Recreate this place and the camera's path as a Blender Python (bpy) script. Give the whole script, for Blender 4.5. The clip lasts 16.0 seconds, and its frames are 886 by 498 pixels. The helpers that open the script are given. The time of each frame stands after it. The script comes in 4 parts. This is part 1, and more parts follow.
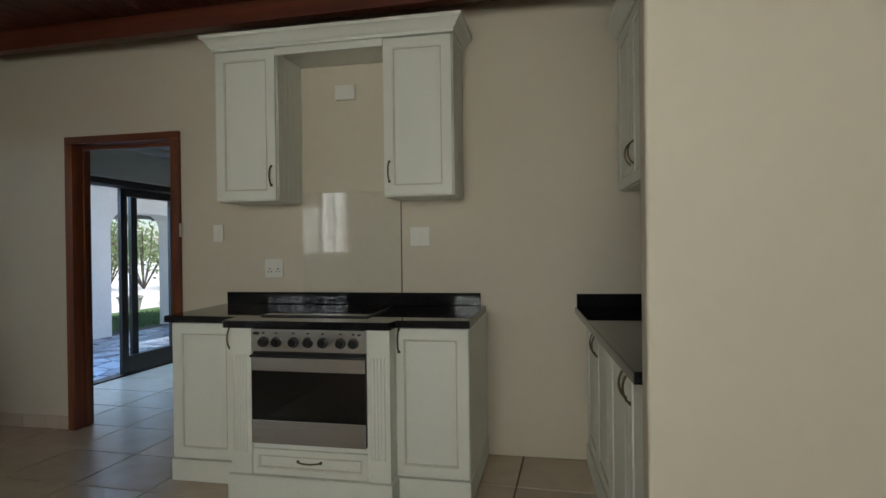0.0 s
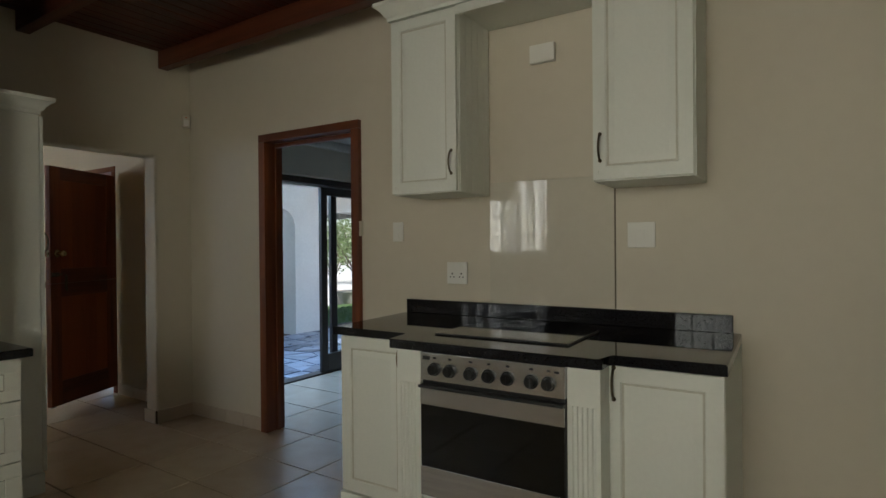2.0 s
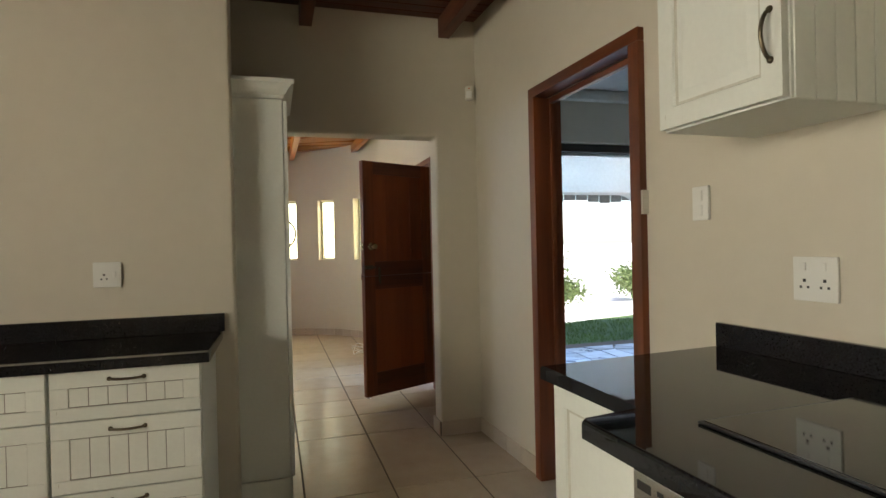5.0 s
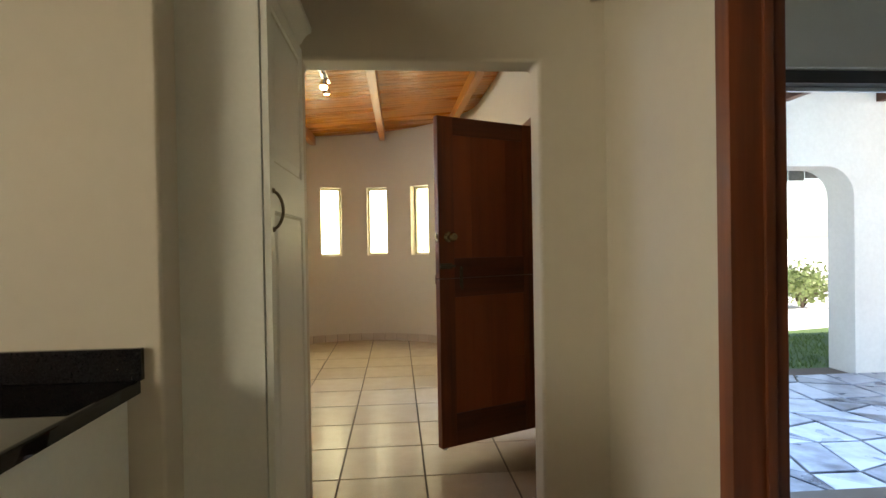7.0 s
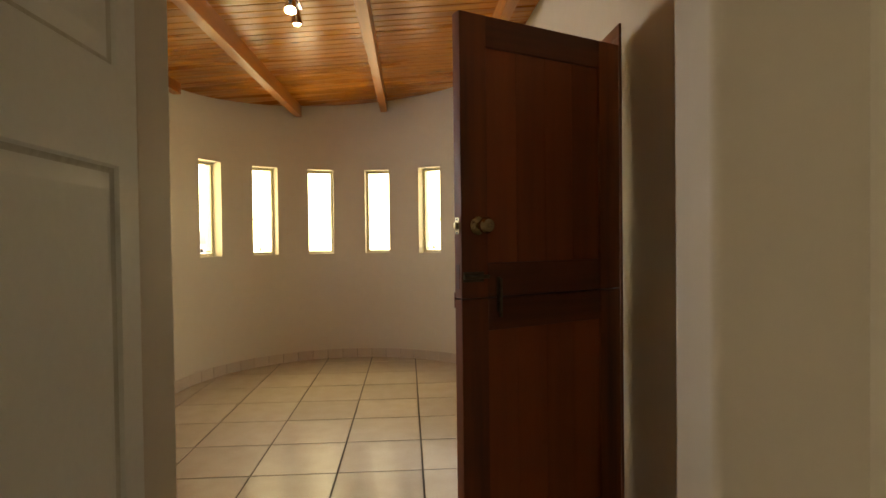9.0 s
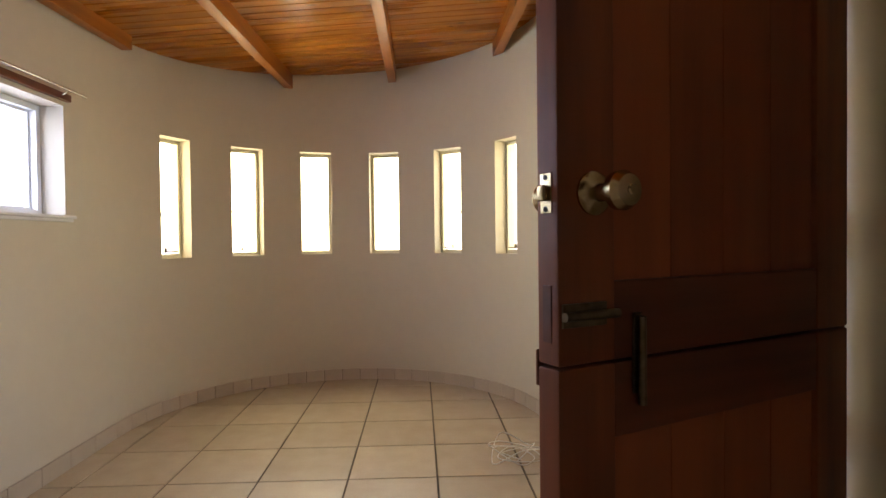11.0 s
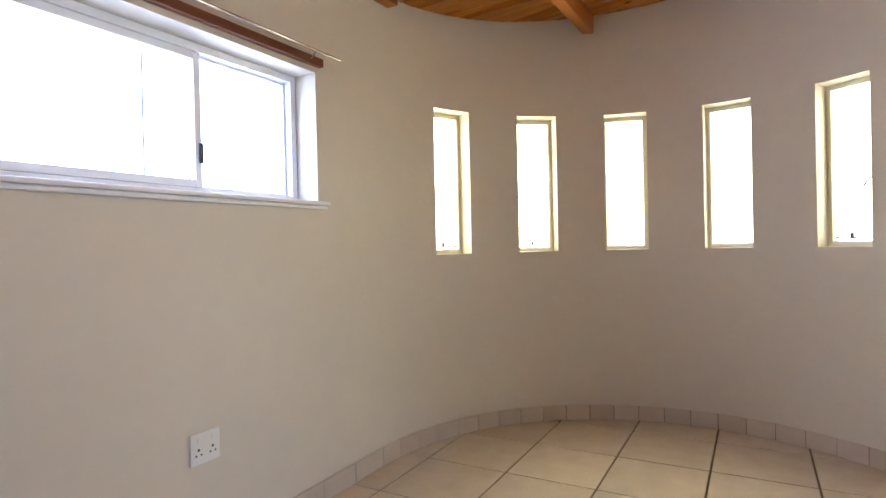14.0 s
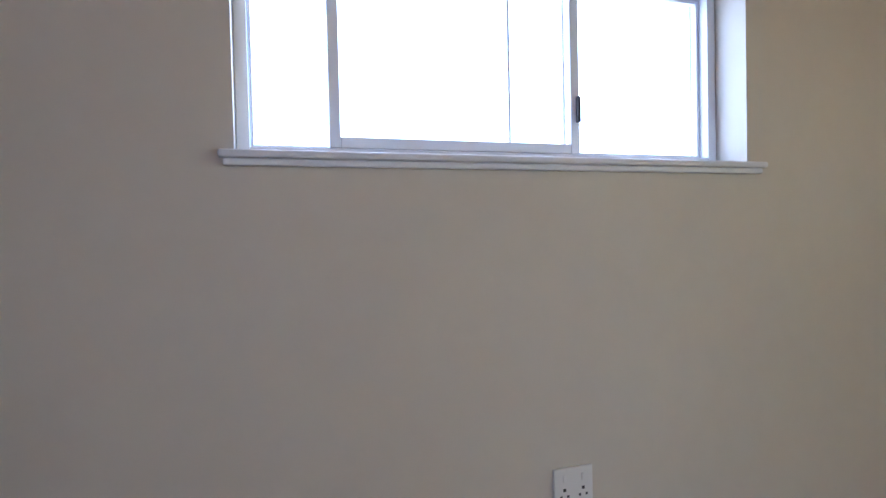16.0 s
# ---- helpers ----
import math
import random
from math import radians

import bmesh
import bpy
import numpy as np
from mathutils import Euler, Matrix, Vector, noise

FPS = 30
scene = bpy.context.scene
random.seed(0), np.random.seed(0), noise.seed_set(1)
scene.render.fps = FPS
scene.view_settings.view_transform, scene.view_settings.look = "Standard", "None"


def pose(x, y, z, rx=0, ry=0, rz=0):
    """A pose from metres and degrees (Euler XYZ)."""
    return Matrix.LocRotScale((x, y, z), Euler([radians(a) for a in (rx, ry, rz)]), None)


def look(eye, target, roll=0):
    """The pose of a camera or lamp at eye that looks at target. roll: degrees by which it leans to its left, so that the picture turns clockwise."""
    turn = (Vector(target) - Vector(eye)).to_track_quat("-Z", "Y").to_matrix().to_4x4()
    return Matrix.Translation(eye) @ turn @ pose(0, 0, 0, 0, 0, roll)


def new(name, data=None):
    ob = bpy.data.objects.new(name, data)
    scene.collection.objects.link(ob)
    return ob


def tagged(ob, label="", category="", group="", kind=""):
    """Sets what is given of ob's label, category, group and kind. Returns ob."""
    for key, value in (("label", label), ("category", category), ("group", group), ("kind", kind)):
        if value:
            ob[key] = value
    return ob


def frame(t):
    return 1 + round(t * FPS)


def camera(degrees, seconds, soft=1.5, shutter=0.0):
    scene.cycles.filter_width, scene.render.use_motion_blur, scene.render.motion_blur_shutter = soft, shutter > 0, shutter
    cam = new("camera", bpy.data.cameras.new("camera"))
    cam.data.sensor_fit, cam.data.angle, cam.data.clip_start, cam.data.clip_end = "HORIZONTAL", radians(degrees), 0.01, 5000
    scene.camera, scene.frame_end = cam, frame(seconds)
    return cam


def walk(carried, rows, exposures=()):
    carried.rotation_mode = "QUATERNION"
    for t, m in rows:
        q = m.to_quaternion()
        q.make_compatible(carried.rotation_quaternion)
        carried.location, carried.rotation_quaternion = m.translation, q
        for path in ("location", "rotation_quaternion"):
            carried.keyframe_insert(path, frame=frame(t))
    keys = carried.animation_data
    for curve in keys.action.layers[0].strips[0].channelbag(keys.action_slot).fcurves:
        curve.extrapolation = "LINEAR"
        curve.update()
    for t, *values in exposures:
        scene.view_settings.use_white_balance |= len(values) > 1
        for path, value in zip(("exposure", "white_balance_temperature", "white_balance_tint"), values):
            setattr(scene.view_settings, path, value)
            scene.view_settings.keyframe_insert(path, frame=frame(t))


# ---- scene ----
cam = camera(76.5, 16.0)
PATH = [
    (0, (1.618, -0.263, 1.32), (1.16, 1.684, 1.311), -0.7),
    (0.5, (1.554, -0.101, 1.326), (0.888, 1.785, 1.311), -0.5),
    (1, (1.474, 0.151, 1.324), (0.599, 1.949, 1.318), -0.5),
    (1.5, (1.427, 0.292, 1.35), (0.375, 1.992, 1.342), -0.4),
    (2, (1.343, 0.464, 1.342), (0.236, 2.129, 1.331), -0.5),
    (2.5, (1.271, 0.68, 1.33), (0.104, 2.304, 1.311), -0.7),
    (3, (1.245, 0.937, 1.34), (-0.151, 2.37, 1.319), -0.9),
    (3.5, (1.189, 1.162, 1.314), (-0.364, 2.422, 1.296), -1.0),
    (4, (1.096, 1.381, 1.318), (-0.58, 2.472, 1.3), -1.1),
    (4.5, (0.984, 1.586, 1.325), (-0.841, 2.404, 1.307), -1.4),
    (5, (0.822, 1.756, 1.303), (-1.093, 2.331, 1.291), -1.3),
    (5.2, (0.702, 1.822, 1.303), (-1.235, 2.321, 1.291), -1.4),
    (7.3, (-0.704, 2.245, 1.269), (-2.698, 2.397, 1.246), -0.8),
    (7.5, (-0.846, 2.265, 1.268), (-2.84, 2.413, 1.243), -0.7),
    (8, (-1.196, 2.308, 1.271), (-3.192, 2.44, 1.243), -0.6),
    (8.5, (-1.545, 2.287, 1.274), (-3.541, 2.414, 1.249), -0.6),
    (9, (-1.892, 2.277, 1.264), (-3.888, 2.403, 1.23), -0.7),
    (11.5, (-3.169, 2.257, 1.232), (-5.168, 2.327, 1.202), -0.7),
    (12, (-3.362, 2.243, 1.21), (-5.362, 2.291, 1.183), -0.8),
    (12.5, (-3.571, 2.228, 1.209), (-5.569, 2.154, 1.18), -0.8),
    (13, (-3.773, 2.227, 1.201), (-5.724, 1.793, 1.174), -1.1),
    (13.5, (-3.979, 2.169, 1.184), (-5.844, 1.447, 1.166), -1.2),
    (14, (-4.143, 2.098, 1.185), (-5.891, 1.126, 1.171), -1.3),
    (14.5, (-4.307, 2.028, 1.162), (-5.866, 0.775, 1.165), -1.5),
    (15, (-4.47, 1.964, 1.153), (-5.727, 0.408, 1.171), -1.6),
    (15.5, (-4.597, 1.853, 1.158), (-5.534, 0.085, 1.164), -1.7),
    (16, (-4.681, 1.717, 1.191), (-5.3, -0.184, 1.142), -1.3),
]
walk(cam, [(t, look(eye, target, roll)) for t, eye, target, roll in PATH],
     [(0, 0.45, 5800, 12), (1.0, 0.42, 6050, 12), (2.5, 0.28, 6100, 12), (3.5, 0.48, 6150, 12), (4.5, 1.1, 6250, 14), (5, 1.45, 6350, 14), (7.3, 1.62, 7100, 14), (8, 1.55, 7250, 15), (8.5, 1.3, 7900, 18), (9, 1.25, 8000, 20), (11.5, 1.42, 5950, 25), (12.5, 1.46, 5400, 24), (13, 1.6, 5400, 23), (14, 1.82, 5550, 24), (14.5, 1.75, 5600, 24), (15, 1.35, 5350, 22), (16, 1.22, 5100, 22)])

# ---- world, sun and lamps ----
world = bpy.data.worlds.new("sky")
scene.world = world
world.use_nodes = True
sky = world.node_tree.nodes.new("ShaderNodeTexSky")
sky.sky_type, sky.sun_disc = "NISHITA", False
sky.sun_elevation, sky.sun_rotation = radians(56), radians(58)
world.node_tree.links.new(sky.outputs[0], world.node_tree.nodes["Background"].inputs[0])
world.node_tree.nodes["Background"].inputs[1].default_value = 0.15

sun = new("sun", bpy.data.lights.new("sun", "SUN"))
sun.data.energy, sun.data.angle, sun.data.color = 5.0, radians(0.6), (1.0, 0.95, 0.86)
sun.matrix_world = look((8, 5, 14), (0, 0, 0))


def window_light(name, eye, target, width, height, watts, colour=(1, 1, 1), spread=180):
    """Skylight entering at an opening."""
    lamp = new(name, bpy.data.lights.new(name, "AREA"))
    lamp.data.shape, lamp.data.size, lamp.data.size_y = "RECTANGLE", width, height
    lamp.data.energy, lamp.data.color = watts, colour
    lamp.data.spread = radians(spread)
    lamp.matrix_world = look(eye, target)
    return lamp


APSE = Vector((-6.62, 1.72, 0))
APSE_R, APSE_OUT = 1.41, 1.64
SLOTS = (63.9, 38.7, 14.9, -9.6, -34.2, -60.3)


def apse_point(deg, r, z=0.0):
    """A point of the round end; 0 degrees is its far middle, positive towards the window wall."""
    a = radians(deg)
    return Vector((APSE.x - r * math.cos(a), APSE.y - r * math.sin(a), z))


for a in SLOTS:
    window_light("slot_daylight", apse_point(a, APSE_OUT + 0.12, 1.6), apse_point(a, 0.3, 1.35), 0.5, 1.1, 5.8 if a > 0 else 3.7, (1.0, 0.91, 0.44))
window_light("window_daylight", (-5.4, -0.3, 1.9), (-5.4, 1.5, 1.2), 2.6, 1.6, 37, (0.72, 0.84, 1.0))
window_light("kitchen_daylight", (1.3, -2.55, 1.8), (1.5, 0, 1.3), 2.5, 1.5, 45, (1.0, 0.935, 0.71))
window_light("kitchen_daylight", (-2.5, -2.55, 1.8), (-0.2, 3.0, 1.4), 1.9, 1.5, 4, (1.0, 0.95, 0.8), 60)
window_light("door_daylight", (-4.40, 3.62, 1.15), (-4.4, 2.0, 0.9), 0.6, 1.9, 3.5, (0.60, 0.74, 1.0))
window_light("veranda_daylight", (-3.35, 5.0, 2.35), (-1.8, 4.7, 0), 2.2, 0.5, 95, (0.4, 0.65, 1.0))

# ---- materials ----


def shader(name):
    m = bpy.data.materials.new(name)
    m.use_nodes = True
    return m, m.node_tree.nodes, m.node_tree.links, m.node_tree.nodes["Principled BSDF"]


def surface(name, dark, light, rough, metal=0.0, grain=40.0, stretch=(1, 1, 1), bump=0.05, rough_var=0.1, spread=0.5, by_object=0.0, detail=6.0, coat=0.0, blotch=1.6):
    """Colour between dark and light by two sizes of noise, with uneven gloss and a fine relief."""
    m, nodes, links, bsdf = shader(name)
    geo = nodes.new("ShaderNodeTexCoord")
    mapping = nodes.new("ShaderNodeMapping")
    mapping.inputs["Scale"].default_value = stretch
    links.new(geo.outputs["Object"], mapping.inputs[0])
    fine, broad = nodes.new("ShaderNodeTexNoise"), nodes.new("ShaderNodeTexNoise")
    fine.inputs["Scale"].default_value, fine.inputs["Detail"].default_value = grain, detail
    broad.inputs["Scale"].default_value, broad.inputs["Detail"].default_value = blotch, 3.0
    links.new(mapping.outputs[0], fine.inputs["Vector"])
    links.new(mapping.outputs[0], broad.inputs["Vector"])
    mix = nodes.new("ShaderNodeMath")
    mix.operation = "MULTIPLY_ADD"
    mix.inputs[1].default_value = spread
    links.new(fine.outputs[0], mix.inputs[0])
    add = nodes.new("ShaderNodeMath")
    add.operation = "MULTIPLY"
    add.inputs[1].default_value = 1 - spread
    links.new(broad.outputs[0], add.inputs[0])
    links.new(add.outputs[0], mix.inputs[2])
    value = mix.outputs[0]
    if by_object:
        info = nodes.new("ShaderNodeObjectInfo")
        shift = nodes.new("ShaderNodeMath")
        shift.operation = "MULTIPLY_ADD"
        shift.inputs[1].default_value = by_object
        links.new(info.outputs["Random"], shift.inputs[0])
        links.new(value, shift.inputs[2])
        value = shift.outputs[0]
        move = nodes.new("ShaderNodeVectorMath")
        move.operation = "MULTIPLY_ADD"
        move.inputs[1].default_value = (17, 31, 11)
        links.new(info.outputs["Random"], move.inputs[0])
        links.new(geo.outputs["Object"], move.inputs[2])
        links.new(move.outputs[0], mapping.inputs[0])
    ramp = nodes.new("ShaderNodeValToRGB")
    ramp.color_ramp.elements[0].position, ramp.color_ramp.elements[1].position = (0.15, 0.85 + by_object) if by_object else (0.3, 0.7)
    ramp.color_ramp.elements[0].color, ramp.color_ramp.elements[1].color = (*dark, 1), (*light, 1)
    links.new(value, ramp.inputs[0])
    links.new(ramp.outputs[0], bsdf.inputs["Base Color"])
    gloss = nodes.new("ShaderNodeMapRange")
    gloss.inputs["To Min"].default_value, gloss.inputs["To Max"].default_value = rough - rough_var, rough + rough_var
    links.new(broad.outputs[0], gloss.inputs[0])
    links.new(gloss.outputs[0], bsdf.inputs["Roughness"])
    bsdf.inputs["Metallic"].default_value = metal
    bsdf.inputs["Coat Weight"].default_value = coat
    if bump:
        relief = nodes.new("ShaderNodeBump")
        relief.inputs["Strength"].default_value, relief.inputs["Distance"].default_value = bump, 0.01
        links.new(fine.outputs[0], relief.inputs["Height"])
        links.new(relief.outputs[0], bsdf.inputs["Normal"])
    return m


def wood(name, dark, light, rough, along="z", rings=26.0, knots=False, coat=0.0, by_island=0.0, by_object=0.0):
    """Grain drawn out along one axis."""
    stretch = {"x": (0.06, 1, 1), "y": (1, 0.06, 1), "z": (1, 1, 0.06)}[along]
    m = surface(name, dark, light, rough, 0.0, rings, stretch, 0.06, 0.08, 0.75, by_object, 8.0, coat, 5.0)
    nodes, links = m.node_tree.nodes, m.node_tree.links
    bsdf = nodes["Principled BSDF"]
    base = bsdf.inputs["Base Color"].links[0].from_socket
    if by_island:
        geo = nodes.new("ShaderNodeNewGeometry")
        tone = nodes.new("ShaderNodeHueSaturation")
        span = nodes.new("ShaderNodeMapRange")
        span.inputs["To Min"].default_value, span.inputs["To Max"].default_value = 1 - by_island, 1 + by_island
        links.new(geo.outputs["Random Per Island"], span.inputs[0])
        links.new(span.outputs[0], tone.inputs["Value"])
        links.new(base, tone.inputs["Color"])
        base = tone.outputs[0]
        links.new(base, bsdf.inputs["Base Color"])
    if knots:
        coord = nodes.new("ShaderNodeTexCoord")
        scale = nodes.new("ShaderNodeMapping")
        scale.inputs["Scale"].default_value = {"x": (0.5, 1, 1), "y": (1, 0.5, 1), "z": (1, 1, 0.5)}[along]
        links.new(coord.outputs["Object"], scale.inputs[0])
        cells = nodes.new("ShaderNodeTexVoronoi")
        cells.inputs["Scale"].default_value = 5.5
        links.new(scale.outputs[0], cells.inputs["Vector"])
        edge = nodes.new("ShaderNodeMapRange")
        edge.inputs["From Min"].default_value, edge.inputs["From Max"].default_value = 0.045, 0.11
        links.new(cells.outputs["Distance"], edge.inputs[0])
        blend = nodes.new("ShaderNodeMix")
        blend.data_type = "RGBA"
        blend.inputs["A"].default_value = (*[c * 0.35 for c in dark], 1)
        links.new(edge.outputs[0], blend.inputs["Factor"])
        links.new(base, blend.inputs["B"])
        links.new(blend.outputs["Result"], bsdf.inputs["Base Color"])
    return m


def plain(name, colour, rough, metal=0.0, glow=0.0):
    m, nodes, links, bsdf = shader(name)
    bsdf.inputs["Base Color"].default_value = (*colour, 1)
    bsdf.inputs["Roughness"].default_value, bsdf.inputs["Metallic"].default_value = rough, metal
    if glow:
        bsdf.inputs["Emission Color"].default_value = (*colour, 1)
        bsdf.inputs["Emission Strength"].default_value = glow
    return m


def clear_glass(name, tint, rough=0.0):
    m, nodes, links, bsdf = shader(name)
    bsdf.inputs["Base Color"].default_value = (*tint, 1)
    bsdf.inputs["Transmission Weight"].default_value = 1.0
    bsdf.inputs["Roughness"].default_value, bsdf.inputs["IOR"].default_value = rough, 1.1
    return m


def worn_paint(name, paint, under, amount):
    """Painted wood, rubbed through in small streaks on its edges."""
    m = surface(name, [c * 0.93 for c in paint], paint, 0.42, grain=60.0, bump=0.03)
    nodes, links = m.node_tree.nodes, m.node_tree.links
    bsdf = nodes["Principled BSDF"]
    base = bsdf.inputs["Base Color"].links[0].from_socket
    coord = nodes.new("ShaderNodeTexCoord")
    mapping, streaks = nodes.new("ShaderNodeMapping"), nodes.new("ShaderNodeTexNoise")
    mapping.inputs["Scale"].default_value = (1, 1, 0.12)
    links.new(coord.outputs["Object"], mapping.inputs[0])
    links.new(mapping.outputs[0], streaks.inputs["Vector"])
    streaks.inputs["Scale"].default_value, streaks.inputs["Detail"].default_value = 70.0, 5.0
    worn = nodes.new("ShaderNodeMapRange")
    worn.inputs["From Min"].default_value, worn.inputs["From Max"].default_value = 0.76 - amount, 0.8 - amount
    links.new(streaks.outputs[0], worn.inputs[0])
    blend = nodes.new("ShaderNodeMix")
    blend.data_type = "RGBA"
    links.new(worn.outputs[0], blend.inputs["Factor"])
    links.new(base, blend.inputs["A"])
    blend.inputs["B"].default_value = (*under, 1)
    links.new(blend.outputs["Result"], bsdf.inputs["Base Color"])
    return m


def glazed(name, dark, light, rough, amount):
    """Fired tile: a soft mottled body colour, each piece a little lighter or darker than its neighbours."""
    m, nodes, links, bsdf = shader(name)
    geo, info = nodes.new("ShaderNodeNewGeometry"), nodes.new("ShaderNodeObjectInfo")
    clouds, specks = nodes.new("ShaderNodeTexNoise"), nodes.new("ShaderNodeTexNoise")
    clouds.inputs["Scale"].default_value, clouds.inputs["Detail"].default_value = 7.0, 4.0
    specks.inputs["Scale"].default_value, specks.inputs["Detail"].default_value = 90.0, 2.0
    for noise in (clouds, specks):
        links.new(geo.outputs["Position"], noise.inputs["Vector"])
    both = nodes.new("ShaderNodeMix")
    both.inputs["Factor"].default_value = 0.3
    links.new(clouds.outputs[0], both.inputs["A"])
    links.new(specks.outputs[0], both.inputs["B"])
    blend = nodes.new("ShaderNodeMix")
    blend.data_type = "RGBA"
    blend.inputs["A"].default_value, blend.inputs["B"].default_value = (*dark, 1), (*light, 1)
    links.new(both.outputs["Result"], blend.inputs["Factor"])
    tone, span = nodes.new("ShaderNodeHueSaturation"), nodes.new("ShaderNodeMapRange")
    span.inputs["To Min"].default_value, span.inputs["To Max"].default_value = 1 - amount, 1 + amount
    links.new(info.outputs["Random"], span.inputs[0])
    links.new(span.outputs[0], tone.inputs["Value"])
    links.new(blend.outputs["Result"], tone.inputs["Color"])
    links.new(tone.outputs[0], bsdf.inputs["Base Color"])
    bsdf.inputs["Roughness"].default_value = rough
    return m


PLASTER = surface("cream_wall_paint", (0.60, 0.545, 0.44), (0.65, 0.595, 0.485), 0.6, grain=14.0, bump=0.05, blotch=0.7, spread=0.3)
RENDERED = surface("white_render", (0.68, 0.68, 0.64), (0.78, 0.78, 0.74), 0.8, grain=30.0, bump=0.2)
CABINET = worn_paint("distressed_cream_paint", (0.76, 0.775, 0.71), (0.22, 0.18, 0.12), -0.03)
CABINET_WORN = worn_paint("rubbed_cream_paint", (0.76, 0.775, 0.71), (0.3, 0.25, 0.17), 0.03)
# streaky darker tone for the recessed ring of each raised panel
GROOVE_TONE = surface("panel_groove_tone", (0.46, 0.44, 0.35), (0.68, 0.68, 0.60), 0.6, grain=90.0, stretch=(1, 1, 0.15), bump=0.0)
# dark brown for the painted shade in drawer gaps and the splashback joint
GROOVE = surface("groove_shade_and_joint", (0.10, 0.085, 0.06), (0.2, 0.17, 0.12), 0.8, grain=50.0, bump=0.0)
GRANITE = surface("black_granite", (0.006, 0.006, 0.007), (0.02, 0.02, 0.023), 0.03, grain=160.0, bump=0.0, rough_var=0.015, spread=0.85)
GRANITE.node_tree.nodes["Principled BSDF"].inputs["Specular IOR Level"].default_value = 0.36
STEEL = surface("brushed_steel", (0.54, 0.54, 0.54), (0.72, 0.72, 0.71), 0.27, 1.0, 90.0, (0.03, 1, 1), 0.02, 0.06)
BLACK = plain("black_enamel", (0.01, 0.01, 0.01), 0.35)
OVEN_GLASS = plain("dark_oven_glass", (0.006, 0.006, 0.006), 0.07)
HOB_GLASS = plain("black_ceramic_glass", (0.012, 0.012, 0.013), 0.05)
BRONZE = surface("antique_bronze", (0.07, 0.055, 0.035), (0.22, 0.18, 0.12), 0.36, 1.0, 60.0, bump=0.03)
BRASS = surface("tarnished_brass", (0.32, 0.24, 0.12), (0.55, 0.46, 0.28), 0.25, 1.0, 50.0, bump=0.02)
CHROME = plain("chrome", (0.7, 0.7, 0.7), 0.12, 1.0)
TILE = glazed("beige_floor_tile", (0.42, 0.335, 0.24), (0.60, 0.505, 0.39), 0.27, 0.06)
SKIRT = glazed("beige_skirting_tile", (0.46, 0.38, 0.29), (0.60, 0.51, 0.41), 0.36, 0.07)
GROUT = surface("dark_grout", (0.075, 0.055, 0.04), (0.15, 0.115, 0.085), 0.9, grain=80.0, bump=0.1)
SPLASH = surface("glossy_cream_tile", (0.62, 0.58, 0.48), (0.66, 0.62, 0.52), 0.025, grain=20.0, bump=0.0, rough_var=0.012)
SPLASH.node_tree.nodes["Principled BSDF"].inputs["IOR"].default_value = 1.75
MERANTI = wood("red_brown_hardwood", (0.08, 0.019, 0.006), (0.23, 0.06, 0.015), 0.5, "z", 22.0)
MERANTI_X = wood("red_brown_hardwood_across", (0.075, 0.018, 0.006), (0.2, 0.054, 0.015), 0.4, "x", 22.0)
DOOR_WOOD = wood("stable_door_hardwood", (0.12, 0.028, 0.008), (0.3, 0.08, 0.02), 0.5, "z", 22.0)
DOOR_RAIL = wood("stable_door_rail", (0.08, 0.018, 0.006), (0.2, 0.048, 0.013), 0.5, "x", 22.0)
PLANK_DOOR = wood("red_brown_planks", (0.10, 0.022, 0.007), (0.36, 0.09, 0.024), 0.5, "z", 18.0, by_object=0.6)
PINE = wood("varnished_pine", (0.27, 0.076, 0.004), (0.54, 0.2, 0.012), 0.28, "y", 20.0, True, 0.0, 0.14)
PINE.node_tree.nodes["Principled BSDF"].inputs["Specular IOR Level"].default_value = 0.14
PINE_BEAM = wood("varnished_pine_beam", (0.27, 0.078, 0.008), (0.47, 0.17, 0.02), 0.34, "x", 20.0, True)
DARK_CEILING = wood("dark_stained_boards", (0.055, 0.013, 0.006), (0.12, 0.031, 0.013), 0.4, "y", 20.0, False, 0.0, 0.2)
DARK_CEILING.node_tree.nodes["Principled BSDF"].inputs["Specular IOR Level"].default_value = 0.25
DARK_BEAM = wood("dark_stained_beam", (0.06, 0.015, 0.008), (0.16, 0.042, 0.018), 0.42, "x", 18.0)
WHITE = plain("white_plastic", (0.78, 0.77, 0.72), 0.35)
IVORY = plain("aged_ivory_plastic", (0.66, 0.62, 0.52), 0.4)
HOLE = plain("socket_hole", (0.03, 0.03, 0.03), 0.6)
ALU = plain("white_powder_coat", (0.78, 0.79, 0.80), 0.4)
SILL = surface("white_sill_paint", (0.7, 0.7, 0.7), (0.8, 0.8, 0.8), 0.45, grain=20.0, bump=0.04)
GLASS = clear_glass("window_glass", (0.97, 0.98, 0.97))
STEEL_FRAME = plain("cream_steel_window_paint", (0.78, 0.75, 0.58), 0.4)
DARK_ALU = plain("dark_bronze_frame", (0.035, 0.026, 0.02), 0.42)
SLATE = surface("grey_slate", (0.02, 0.025, 0.04), (0.34, 0.38, 0.46), 0.3, grain=9.0, bump=0.4, by_object=0.35, blotch=3.5)
for step, at in zip(SLATE.node_tree.nodes["Color Ramp"].color_ramp.elements, (0.42, 0.85)):
    step.position = at
LAWN = surface("lawn_soil", (0.035, 0.07, 0.015), (0.09, 0.15, 0.035), 0.9, grain=60.0, bump=0.4)
